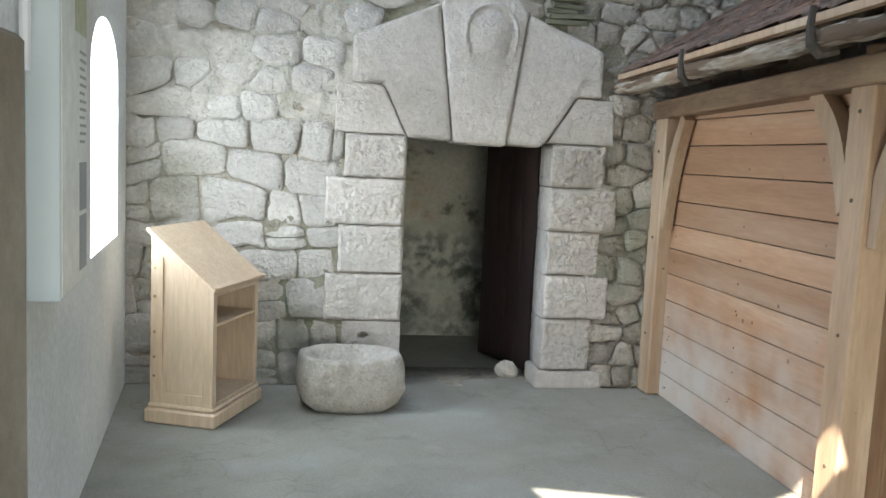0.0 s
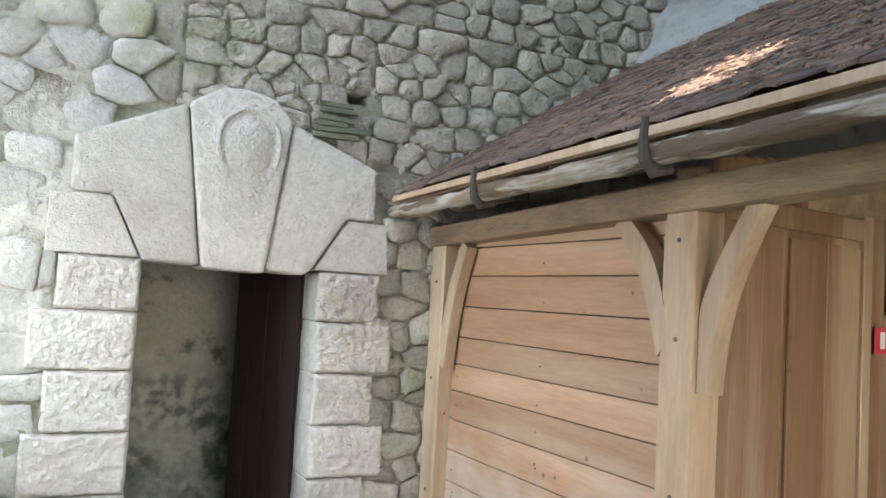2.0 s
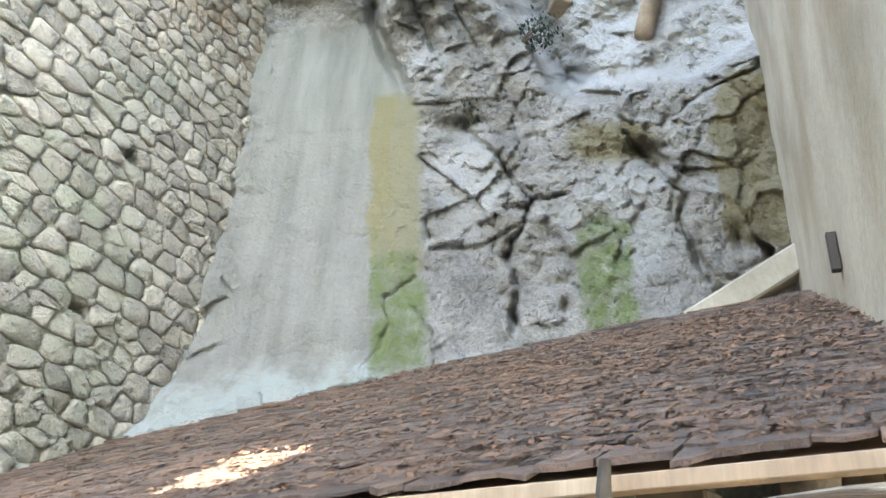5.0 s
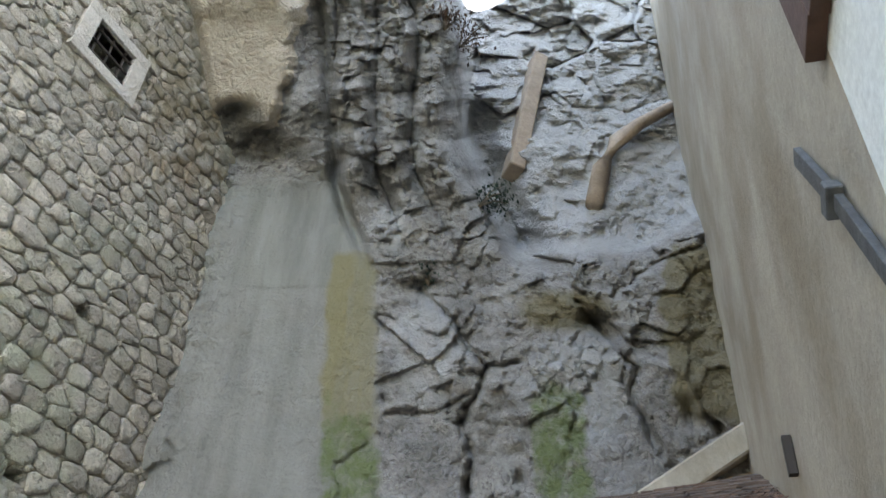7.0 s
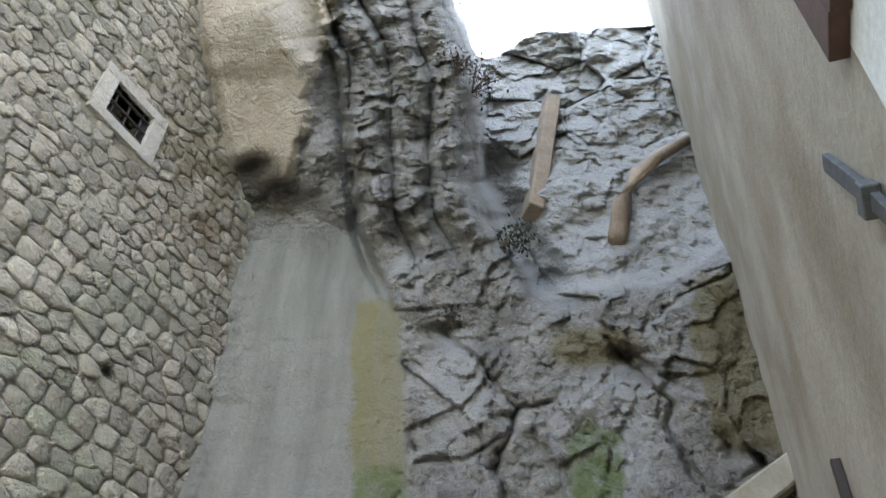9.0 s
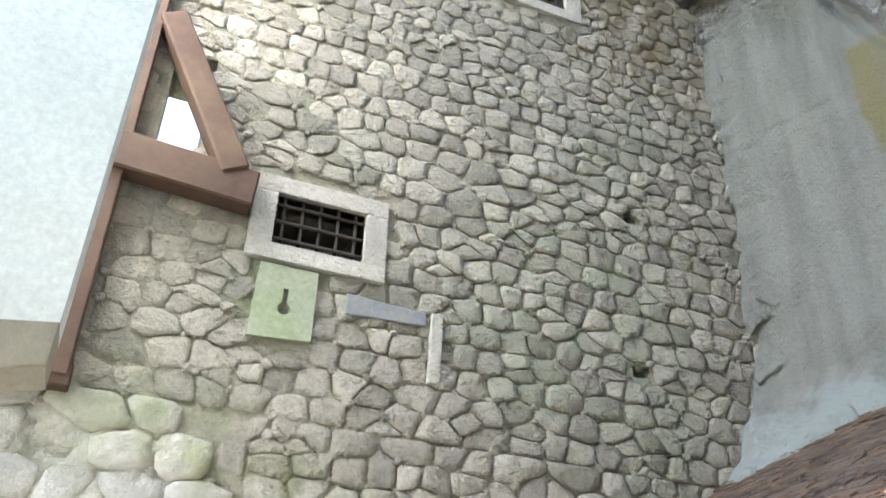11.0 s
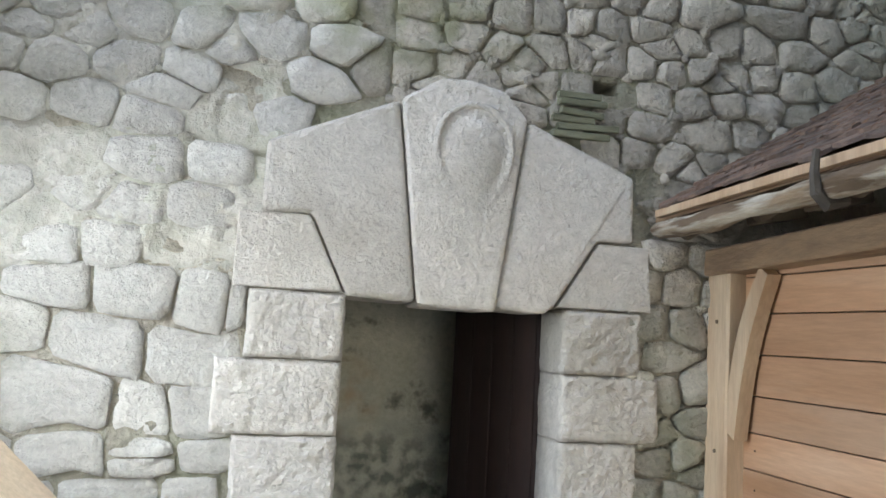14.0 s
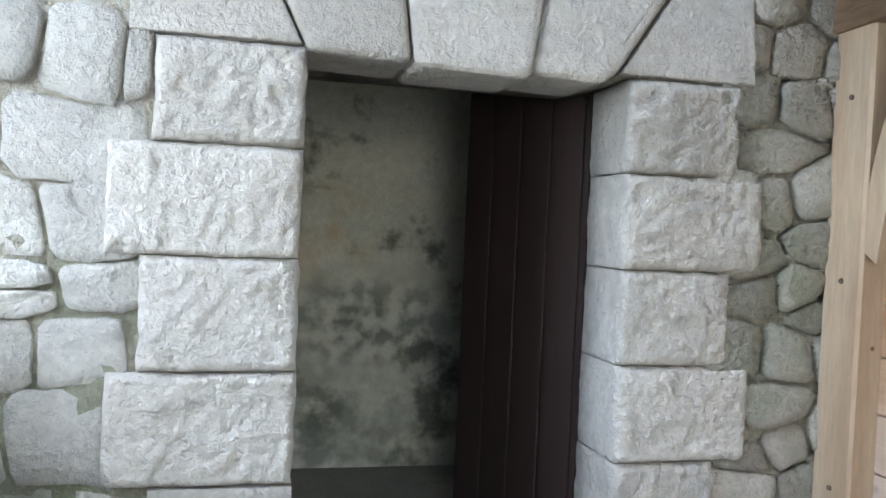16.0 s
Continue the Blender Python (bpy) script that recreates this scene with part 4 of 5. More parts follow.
def rubble(x0, x1, z0, z1, h, w, rng, drop=0.07, extra=0.16):
    """Irregular rubble in rough courses: the cells round scattered seeds, as outlines in (x, z)."""
    seeds = []
    rows = max(1, round((z1 - z0) / h))
    for r in range(rows):
        x = x0 + rng.uniform(0, w)
        while x < x1:
            if rng.random() > drop:
                seeds.append((x + rng.uniform(-0.1, 0.1) * w, z0 + (r + 0.5 + rng.uniform(-0.15, 0.15)) * (z1 - z0) / rows))
            if rng.random() < extra:
                seeds.append((x + rng.uniform(0.35, 0.6) * w, z0 + (r + rng.uniform(-0.1, 0.25)) * (z1 - z0) / rows))
            x += w * rng.uniform(0.72, 1.32)
    seeds = [q for q in seeds if x0 < q[0] < x1 and z0 < q[1] < z1]
    size = 2.4 * max(h, w)
    bins = {}
    for q in seeds:
        bins.setdefault((int(q[0] / size), int(q[1] / size)), []).append(q)
    out = []
    for a in seeds:
        poly = [(max(x0, a[0] - size), max(z0, a[1] - size)), (min(x1, a[0] + size), max(z0, a[1] - size)), (min(x1, a[0] + size), min(z1, a[1] + size)), (max(x0, a[0] - size), min(z1, a[1] + size))]
        bx, bz = int(a[0] / size), int(a[1] / size)
        around = [b for i in (-1, 0, 1) for k in (-1, 0, 1) for b in bins.get((bx + i, bz + k), ()) if b is not a]
        for b in sorted(around, key=lambda b: (b[0] - a[0]) ** 2 + (b[1] - a[1]) ** 2)[:16]:
            # joints lie flatter than halfway between the seeds would have them
            nx, nz = (b[0] - a[0]) * 0.62, (b[1] - a[1]) * 1.5
            if len(poly) > 2:
                poly = clip_half(poly, (a[0] + b[0]) / 2, (a[1] + b[1]) / 2, nx, nz)
        if len(poly) > 2:
            out.append(poly)
    return out

def stone_cells():
    rng = random.Random(11)
    polys = course(-1.42, 0.24, 0.0, 2.08, (0.22, 0.30), (0.26, 0.48), rng, 0.12)
    polys += rubble(-1.42, 0.9, 2.08, 3.9, 0.23, 0.30, rng)
    polys += rubble(2.28, 2.99, 0.0, 2.45, 0.19, 0.21, rng, 0.12, 0.3)
    polys += rubble(0.9, 5.4, 2.45, 3.9, 0.19, 0.225, rng)
    polys += rubble(-1.42, 5.4, 3.9, 7.1, 0.185, 0.225, rng)
    polys += rubble(-1.42, 5.4, 7.1, 11.2, 0.16, 0.19, rng)
    return [((sum(p[0] for p in q) / len(q), sum(p[1] for p in q) / len(q)), q) for q in polys]

def stone_mesh(poly, rng, proud, joint):
    cx = sum(p[0] for p in poly) / len(poly)
    cz = sum(p[1] for p in poly) / len(poly)
    # rounded outline
    ring = []
    for (xa, za), (xb, zb) in zip(poly, poly[1:] + poly[:1]):
        if math.hypot(xb - xa, zb - za) < 0.02:
            continue
        for t in (rng.uniform(0.08, 0.2), rng.uniform(0.42, 0.58), rng.uniform(0.8, 0.92)):
            ring.append((xa + (xb - xa) * t, za + (zb - za) * t))
    if len(ring) < 6:
        return None
    rad = sum(math.hypot(x - cx, z - cz) for x, z in ring) / len(ring)
    if rad < 0.018:
        return None
    k0 = max(0.6, 1 - joint / rad)
    n = len(ring)
    verts, faces = [], []
    tilt_x, tilt_z = rng.uniform(-0.09, 0.09), rng.uniform(-0.09, 0.09)
    for k, y in ((k0, 0.03), (k0 * 0.998, -proud * 0.66), (k0 * 0.955, -proud * 0.94), (k0 * 0.6, -proud)):
        for x, z in ring:
            dx, dz = (x - cx) * k + 0.008 * frac((x, 2, z), 14, 2), (z - cz) * k + 0.008 * frac((x, 7, z), 14, 2)
            w = 0.0 if y > 0 else 0.012 * frac((cx + dx, 5, cz + dz), 10, 2) + 0.010 * frac((cx + dx, 9, cz + dz), 26, 2) + tilt_x * dx + tilt_z * dz
            verts.append((cx + dx, Y0 + y - w, cz + dz))
    verts.append((cx, Y0 - proud * 1.06 - 0.01 * frac((cx, 8, cz), 9, 2), cz))
    for a in (0, n, 2 * n):
        for i in range(n):
            j = (i + 1) % n
            faces.append((a + i, a + j, a + n + j, a + n + i))
    for i in range(n):
        faces.append((3 * n + i, 3 * n + (i + 1) % n, 4 * n))
    return verts, faces

def in_surround(x, z):
    if 0.2 < x < 2.36 and z < 2.0:
        return True
    if 0.2 < x < 2.36 and 2.0 <= z < 2.75:
        return True
    return 0.4 < x < 2.2 and 2.75 <= z < 3.12 and z < 3.17 - abs(x - 1.33) * 0.42

def build_stones():
    rng = random.Random(5)
    near, far = [], []
    frames = [(0.66, 1.70, 4.98, 5.70), (0.76, 1.21, 4.40, 4.99), (2.68, 3.52, 8.32, 9.03)]
    for (cx, cz), poly in stone_cells():
        if hidden_by_shed(cx, cz) or in_surround(cx, cz):
            continue
        if any(a - 0.02 < cx < b + 0.02 and c - 0.02 < cz < d + 0.02 for a, b, c, d in HOLES + frames):
            continue
        if cx < 0.75 and 2.0 < cz < 3.85 and rng.random() < 0.22:
            continue                      # lost under the render
        low = cx < 0.75 and cz < 3.85
        proud = rng.uniform(0.03, 0.048) if low and cz > 1.9 else rng.uniform(0.014, 0.032) if low else rng.uniform(0.020, 0.040) * (0.6 + 0.5 * ss(0.6, 2.4, cx) + (0.4 if cz < 2.45 else 0.0))
        joint = rng.uniform(0.005, 0.011) if low else rng.uniform(0.006, 0.013)
        m = stone_mesh(poly, rng, proud, joint)
        if m:
            (near if len(near) < 300 and cz < 3.4 and cx < 3.0 else far).append((*m, M_BLOCK if low else M_RUBBLE))
    # small pinning stones and chips pressed into the joints
    for (cx, cz), poly in stone_cells():
        if cx < 0.24 and cz < 2.1 or hidden_by_shed(cx, cz) or in_surround(cx, cz):
            continue
        x, z = poly[rng.randrange(len(poly))]
        if in_surround(x, z) or any(a - 0.03 < x < b + 0.03 and c - 0.03 < z < d + 0.03 for a, b, c, d in HOLES + frames) or rng.random() < 0.35:
            continue
        r = rng.uniform(0.022, 0.05)
        turn = rng.uniform(0, 6.28)
        chip = [(x + r * rng.uniform(0.7, 1.3) * math.cos(turn + k * 1.2566), z + 0.75 * r * rng.uniform(0.7, 1.3) * math.sin(turn + k * 1.2566)) for k in range(5)]
        m = stone_mesh(chip, rng, rng.uniform(0.018, 0.04), 0.0)
        if m:
            far.append((*m, M_RUBBLE))
    for v, f, mt in near:
        me = mesh_from("stone", v, f, True)
        me.materials.append(mt)
        ob = new("stone", me)
        ob.parent = wall_north
    verts, faces = [], []
    for v, f, mt in far:
        if mt == M_BLOCK:
            faces += [tuple(i + len(verts) for i in q) for q in f]
            verts += v
    part("half_buried_stones", mesh_from("half_buried_stones", verts, faces, True), M_RENDER, wall_north)["kind"] = "stuff"
    verts, faces = [], []
    for v, f, mt in far:
        if mt == M_BLOCK:
            continue
        faces += [tuple(i + len(verts) for i in q) for q in f]
        verts += v
    ob = part("upper_stones", mesh_from("upper_stones", verts, faces, True), M_RUBBLE_FAR, wall_north)
    ob["kind"] = "stuff"
    # remains of render between the stones
    nx, nz = 150, 150
    x0, x1, z0, z1 = -1.41, 0.70, 1.85, 4.05
    verts, faces = [], []
    for j in range(nz + 1):
        for i in range(nx + 1):
            x, z = x0 + (x1 - x0) * i / nx, z0 + (z1 - z0) * j / nz
            e = min(1.0, (x1 - x) / 0.35, (z - z0) / 0.3, (z1 - z) / 0.4)
            h = 0.026 + 0.024 * frac((x, 1, z), 2.6, 5) + 0.018 * frac((x, 6, z), 7.0, 4) - 0.02 * max(0.0, 1 - abs(frac((x * 0.7, 2, z * 1.6), 2.2, 3)) / 0.06) - 0.06 * (1 - e)
            verts.append((x, Y0 - h, z))
    for j in range(nz):
        for i in range(nx):
            a = j * (nx + 1) + i
            faces.append((a, a + 1, a + nx + 2, a + nx + 1))
    part("render_coat", mesh_from("render_coat", verts, faces, True), M_RENDER, wall_north, "flaking cream lime render")

# ---- barred windows, slotted slab ----
def rect(a, b, c, d):
    return [(a, c), (b, c), (b, d), (a, d)]

def build_window(name, hole, grow, bars):
    a, b, c, d = hole
    w = thing(name, "small stone-framed window with a rusted iron grille", "window", kind="structure")
    F = Y0 - 0.055
    l, r, dn, up = grow
    part("sill", prism(rect(a - l, b + r, c - dn, c), F - 0.01, Y0 + 0.2, 0.008), M_ASHLAR, w)
    part("lintel", prism(rect(a - l, b + r, d, d + up), F, Y0 + 0.2, 0.008), M_ASHLAR, w)
    part("jamb", prism(rect(a - l, a, c + 0.002, d - 0.002), F, Y0 + 0.2, 0.008), M_ASHLAR, w)
    part("jamb", prism(rect(b, b + r, c + 0.002, d - 0.002), F, Y0 + 0.2, 0.008), M_ASHLAR, w)
    nx, nz = bars
    for i in range(nx):
        x = a + (b - a) * (i + 0.5) / nx
        part("bar", tube([(x, Y0 + 0.02, c - 0.02), (x + 0.004, Y0 + 0.015, (c + d) / 2), (x, Y0 + 0.02, d + 0.02)], [0.014, 0.013, 0.014], 6), M_IRON, w)
    for i in range(nz):
        z = c + (d - c) * (i + 0.5) / nz
        part("bar", tube([(a - 0.02, Y0 + 0.0, z), ((a + b) / 2, Y0 - 0.004, z - 0.003), (b + 0.02, Y0 + 0.0, z)], [0.013, 0.015, 0.013], 6), M_IRON, w)

def build_slab():
    M_GREEN = mat("lichen_slab", (0.40, 0.42, 0.32), (0.34, 0.37, 0.26), 3, 0.9, 0.35, 30, (0.30, 0.37, 0.20), 1.5)
    key = [(0.99 + 0.045 * math.cos(t), 4.64 + 0.045 * math.sin(t)) for t in [math.radians(60 - 25 * k) for k in range(13)]]
    key = [(x, z) for x, z in key] + [(0.972, 4.70), (0.972, 4.79), (1.008, 4.79), (1.008, 4.70)]
    bm = holed([(0.77, 4.41), (1.20, 4.44), (1.20, 4.96), (0.79, 4.96)], [key], Y0 - 0.05, Y0 + 0.006)
    ob = part("slotted_stone", bm, M_GREEN, wall_north, "greenish squared stone with a keyhole slot")
    # near-black sheet that paints the slot's deep shade
    bm = holed([(0.9, 4.56), (1.08, 4.56), (1.08, 4.83), (0.9, 4.83)], [], Y0 + 0.008, Y0 + 0.0105)
    part("slot_back", bm, M_SLOT_SHADE, wall_north)
    # long dressed stone and the upright quoin
    part("purple_stone", prism([(1.42, 4.70), (2.02, 4.73), (2.02, 4.83), (1.42, 4.86)], Y0 - 0.05, Y0 + 0.01, 0.012), mat("bluish_stone", (0.26, 0.26, 0.29), (0.32, 0.32, 0.32), 5, 0.9, 0.4, 30), wall_north, "long bluish grey stone")
    part("upright_stone", prism([(2.05, 4.30), (2.14, 4.31), (2.15, 4.85), (2.06, 4.84)], Y0 - 0.06, Y0 + 0.01, 0.012), M_ASHLAR, wall_north)
    # splintered timber left in the wall
    t = thing("embedded_timber", "rotted splintered timber embedded in the stone wall", "timber")
    M_OLD = mat("rotted_wood", (0.22, 0.22, 0.15), (0.14, 0.14, 0.09), 6, 0.9, 0.7, 20, stretch=(0.4, 2, 3))
    rg = random.Random(3)
    for i in range(6):
        z = 2.98 + 0.045 * i
        part("splinter", plank((1.78 + rg.uniform(0, 0.08), Y0 - 0.035 - rg.uniform(0, 0.03), z), (2.2 - rg.uniform(0, 0.15), Y0 - 0.03, z + rg.uniform(-0.02, 0.02)), 0.05, 0.035), M_OLD, t)

# ---- lectern ----
def build_lectern():
    th = math.degrees(math.atan2(-0.18, 0.49))
    le = thing("lectern", "light pine lectern with a sloping top and open shelves", "lectern", (-1.025, 6.005, 0.003), th)
    W, D = 0.455, 0.70
    part("plinth", boxed((-0.03, -0.03, 0), (W + 0.03, D + 0.03, 0.10), 0.012), M_CABINET, le)
    part("plinth_moulding", boxed((-0.015, -0.015, 0.10), (W + 0.015, D + 0.015, 0.135), 0.012), M_CABINET, le)
    zs = lambda u: 1.285 - (u / W) * 0.36
    def side(y0, y1):
        bm = bmesh.new()
        pts = [(0.0, 0.135), (W, 0.135), (W, zs(W)), (0.0, zs(0))]
        f = bm.faces.new([bm.verts.new((x, y0, z)) for x, z in pts])
        r = bmesh.ops.extrude_face_region(bm, geom=[f])
        for v in r["geom"]:
            if isinstance(v, bmesh.types.BMVert):
                v.co.y = y1
        return bm
    part("side_panel", side(0.014, 0.03), M_CABINET, le)
    part("side_panel", side(D - 0.03, D - 0.012), M_CABINET, le)
    for x0, x1 in ((0.0, 0.085), (W - 0.075, W)):
        bm = bmesh.new()
        f = bm.faces.new([bm.verts.new((x, 0.0, z)) for x, z in ((x0, 0.135), (x1, 0.135), (x1, zs(x1)), (x0, zs(x0)))])
        r = bmesh.ops.extrude_face_region(bm, geom=[f])
        for v in r["geom"]:
            if isinstance(v, bmesh.types.BMVert):
                v.co.y = 0.016
        part("stile", bm, M_CABINET, le)
    part("rail", boxed((0.085, 0.001, 0.135), (W - 0.075, 0.015, 0.21), 0.003), M_CABINET, le)
    bm = bmesh.new()
    f = bm.faces.new([bm.verts.new((x, 0.001, z)) for x, z in ((0.085, zs(0.085) - 0.09), (W - 0.075, zs(W - 0.075) - 0.09), (W - 0.075, zs(W - 0.075)), (0.085, zs(0.085)))])
    r = bmesh.ops.extrude_face_region(bm, geom=[f])
    for v in r["geom"]:
        if isinstance(v, bmesh.types.BMVert):
            v.co.y = 0.015
    part("rail", bm, M_CABINET, le)
    part("back_panel", boxed((0.0, 0.03, 0.135), (0.018, D - 0.03, 1.265), 0.002), M_CABINET, le)
    part("shelf", boxed((0.02, 0.032, 0.675), (W - 0.01, D - 0.032, 0.695), 0.003), M_CABINET, le)
    part("bottom_board", boxed((0.02, 0.032, 0.136), (W - 0.005, D - 0.032, 0.155), 0.003), M_CABINET, le)
    for y0, y1 in ((0.031, 0.055), (D - 0.055, D - 0.031)):
        part("front_stile", boxed((W - 0.02, y0, 0.156), (W, y1, 0.92), 0.003), M_CABINET, le)
    part("front_rail", boxed((W - 0.02, 0.056, 0.885), (W, D - 0.056, 0.935), 0.003), M_CABINET, le)
    a = math.degrees(math.atan2(0.36, W))
    m = Matrix.Translation((0, 0, 1.288)) @ pose(0, 0, 0, 0, a, 0)
    L = math.hypot(W, 0.36)
    part("sloping_top", boxed((-0.03, -0.035, 0.0), (L + 0.02, D + 0.03, 0.022), 0.004, m), M_CABINET, le)
    part("book_ledge", boxed((L - 0.005, -0.035, 0.023), (L + 0.019, D + 0.03, 0.04), 0.004, m), M_CABINET, le)
    for z in (0.32, 0.45, 0.62, 0.86, 1.05):
        part("dowel_plug", tube([(0.028, 0.001, z), (0.028, -0.004, z)], [0.011, 0.010], 8), M_BEAM, le)

build_lectern()

# ---- stone basin and door wedge ----
def build_basin():
    bm = bmesh.new()
    seg = 44
    prof = [(0.0, 0.0), (0.74, 0.0), (0.90, 0.05), (1.0, 0.14), (1.0, 0.24), (0.965, 0.33), (0.945, 0.375), (0.925, 0.395), (0.89, 0.40), (0.80, 0.395), (0.74, 0.365), (0.56, 0.30), (0.0, 0.28)]
    rings = []
    for k, (r, z) in enumerate(prof):
        if r == 0:
            rings.append([bm.verts.new((0, 0, z))])
            continue
        ring = []
        for i in range(seg):
            t = 2 * math.pi * i / seg
            c, s_ = math.cos(t), math.sin(t)
            p = 2.8
            sx = math.copysign(abs(c) ** (2 / p), c) * 0.40 * r
            sy = math.copysign(abs(s_) ** (2 / p), s_) * 0.30 * r
            w = 1 + 0.05 * frac((c * 2, s_ * 2, z * 3), 1.2) + 0.02 * frac((sx, sy, z), 14)
            ring.append(bm.verts.new((sx * w, sy * w, z + (0.012 * frac((sx, sy, 4), 6) if 0 < k else 0))))
        rings.append(ring)
    for p, q in zip(rings, rings[1:]):
        for i in range(seg):
            j = (i + 1) % seg
            if len(p) == 1:
                bm.faces.new((p[0], q[i], q[j]))
            elif len(q) == 1:
                bm.faces.new((p[i], p[j], q[0]))
            else:
                bm.faces.new((p[i], p[j], q[j], q[i]))
    ob = part("stone_basin", bm, M_BASIN, smooth=True)
    ob.matrix_world = pose(0.335, 6.42, 0.0, 0, 0, 4)
    tagged(ob, "rough hewn pale limestone basin standing on the floor", "basin")
    bm = bmesh.new()
    bmesh.ops.create_icosphere(bm, subdivisions=3, radius=0.1)
    for v in bm.verts:
        v.co = Vector((v.co.x * 1.0, v.co.y * 0.8, max(-0.06, v.co.z * 0.85))) * (1 + 0.28 * frac(v.co, 9, 2))
    ob = part("door_wedge_stone", bm, M_BASIN)
    ob.matrix_world = pose(1.72, 7.28, 0.058)
    tagged(ob, "broken pale stone that holds the dark door open", "stone")

build_basin()

# ---- information panel on the white wall ----
def build_panel():
    # local x runs along the wall towards the stone wall, y out of the wall
    m = Matrix(((-0.12 * 0.9929, 0.9929, 0, LEFT(3.50)), (0.9929, 0.12 * 0.9929, 0, 3.50), (0, 0, 1, 0), (0, 0, 0, 1)))
    pn = new("information_panel")
    pn.matrix_world = m
    tagged(pn, "wall-mounted information panel in a grey metal case", "information panel")
    part("case", boxed((0, 0.002, 1.27), (0.62, 0.12, 2.75), 0.004), M_METAL, pn)
    part("print", boxed((0.012, 0.121, 1.285), (0.605, 0.125, 2.74)), M_PANEL, pn)
    part("picture", boxed((0.40, 0.1255, 1.33), (0.585, 0.127, 1.56)), M_INK, pn)
    part("picture", boxed((0.40, 0.1255, 1.58), (0.585, 0.127, 1.78)), M_INK, pn)
    for i in range(12):
        part("text_line", boxed((0.41, 0.1255, 1.86 + 0.033 * i), (0.575 - 0.04 * (i % 3 == 0), 0.127, 1.872 + 0.033 * i)), M_INK, pn)
    part("picture", boxed((0.30, 0.1255, 2.3), (0.585, 0.127, 2.6)), mat("faded_map", (0.5, 0.52, 0.36), (0.38, 0.44, 0.26), 12, 0.5, 0), pn)
    pipe = part("conduit", tube([(LEFT(3.38) + 0.03, 3.38, 2.1), (LEFT(3.38) + 0.03, 3.38, 3.5)], [0.02, 0.02], 8), M_SIGNWHITE)
    tagged(pipe, "thin white conduit running up the white wall", "conduit")
    bm = bmesh.new()
    box(bm, (LEFT(1.9) - 0.2, 1.3, 0), (LEFT(2.6) + 0.06, 3.02, 2.18), 0.02)
    tagged(part("pier", bm, M_STAINED), "rough greyish masonry pier against the white wall", "pier", kind="structure")

build_panel()

# ---- shed details ----
def brace(name, a, b, bow, w, t, material, parent):
    """A curved timber brace between a and b; bow bends it towards the corner."""
    a, b, bow = Vector(a), Vector(b), Vector(bow)
    d = (b - a).normalized()
    side = d.cross(bow).normalized()
    up = bow.normalized()
    bm = bmesh.new()
    rings = []
    for i in range(11):
        k = i / 10
        p = a.lerp(b, k) + bow * math.sin(math.pi * k)
        ww = w * (1.0 + 0.25 * math.sin(math.pi * k) - 0.15 * k)
        rings.append([bm.verts.new(p + side * sx * t / 2 + up * sy * ww / 2) for sx, sy in ((-1, -1), (1, -1), (1, 1), (-1, 1))])
    for p, q in zip(rings, rings[1:]):
        for k in range(4):
            bm.faces.new((p[k], p[(k + 1) % 4], q[(k + 1) % 4], q[k]))
    bm.faces.new(rings[0]); bm.faces.new(rings[-1])
    return part(name, bm, material, parent)

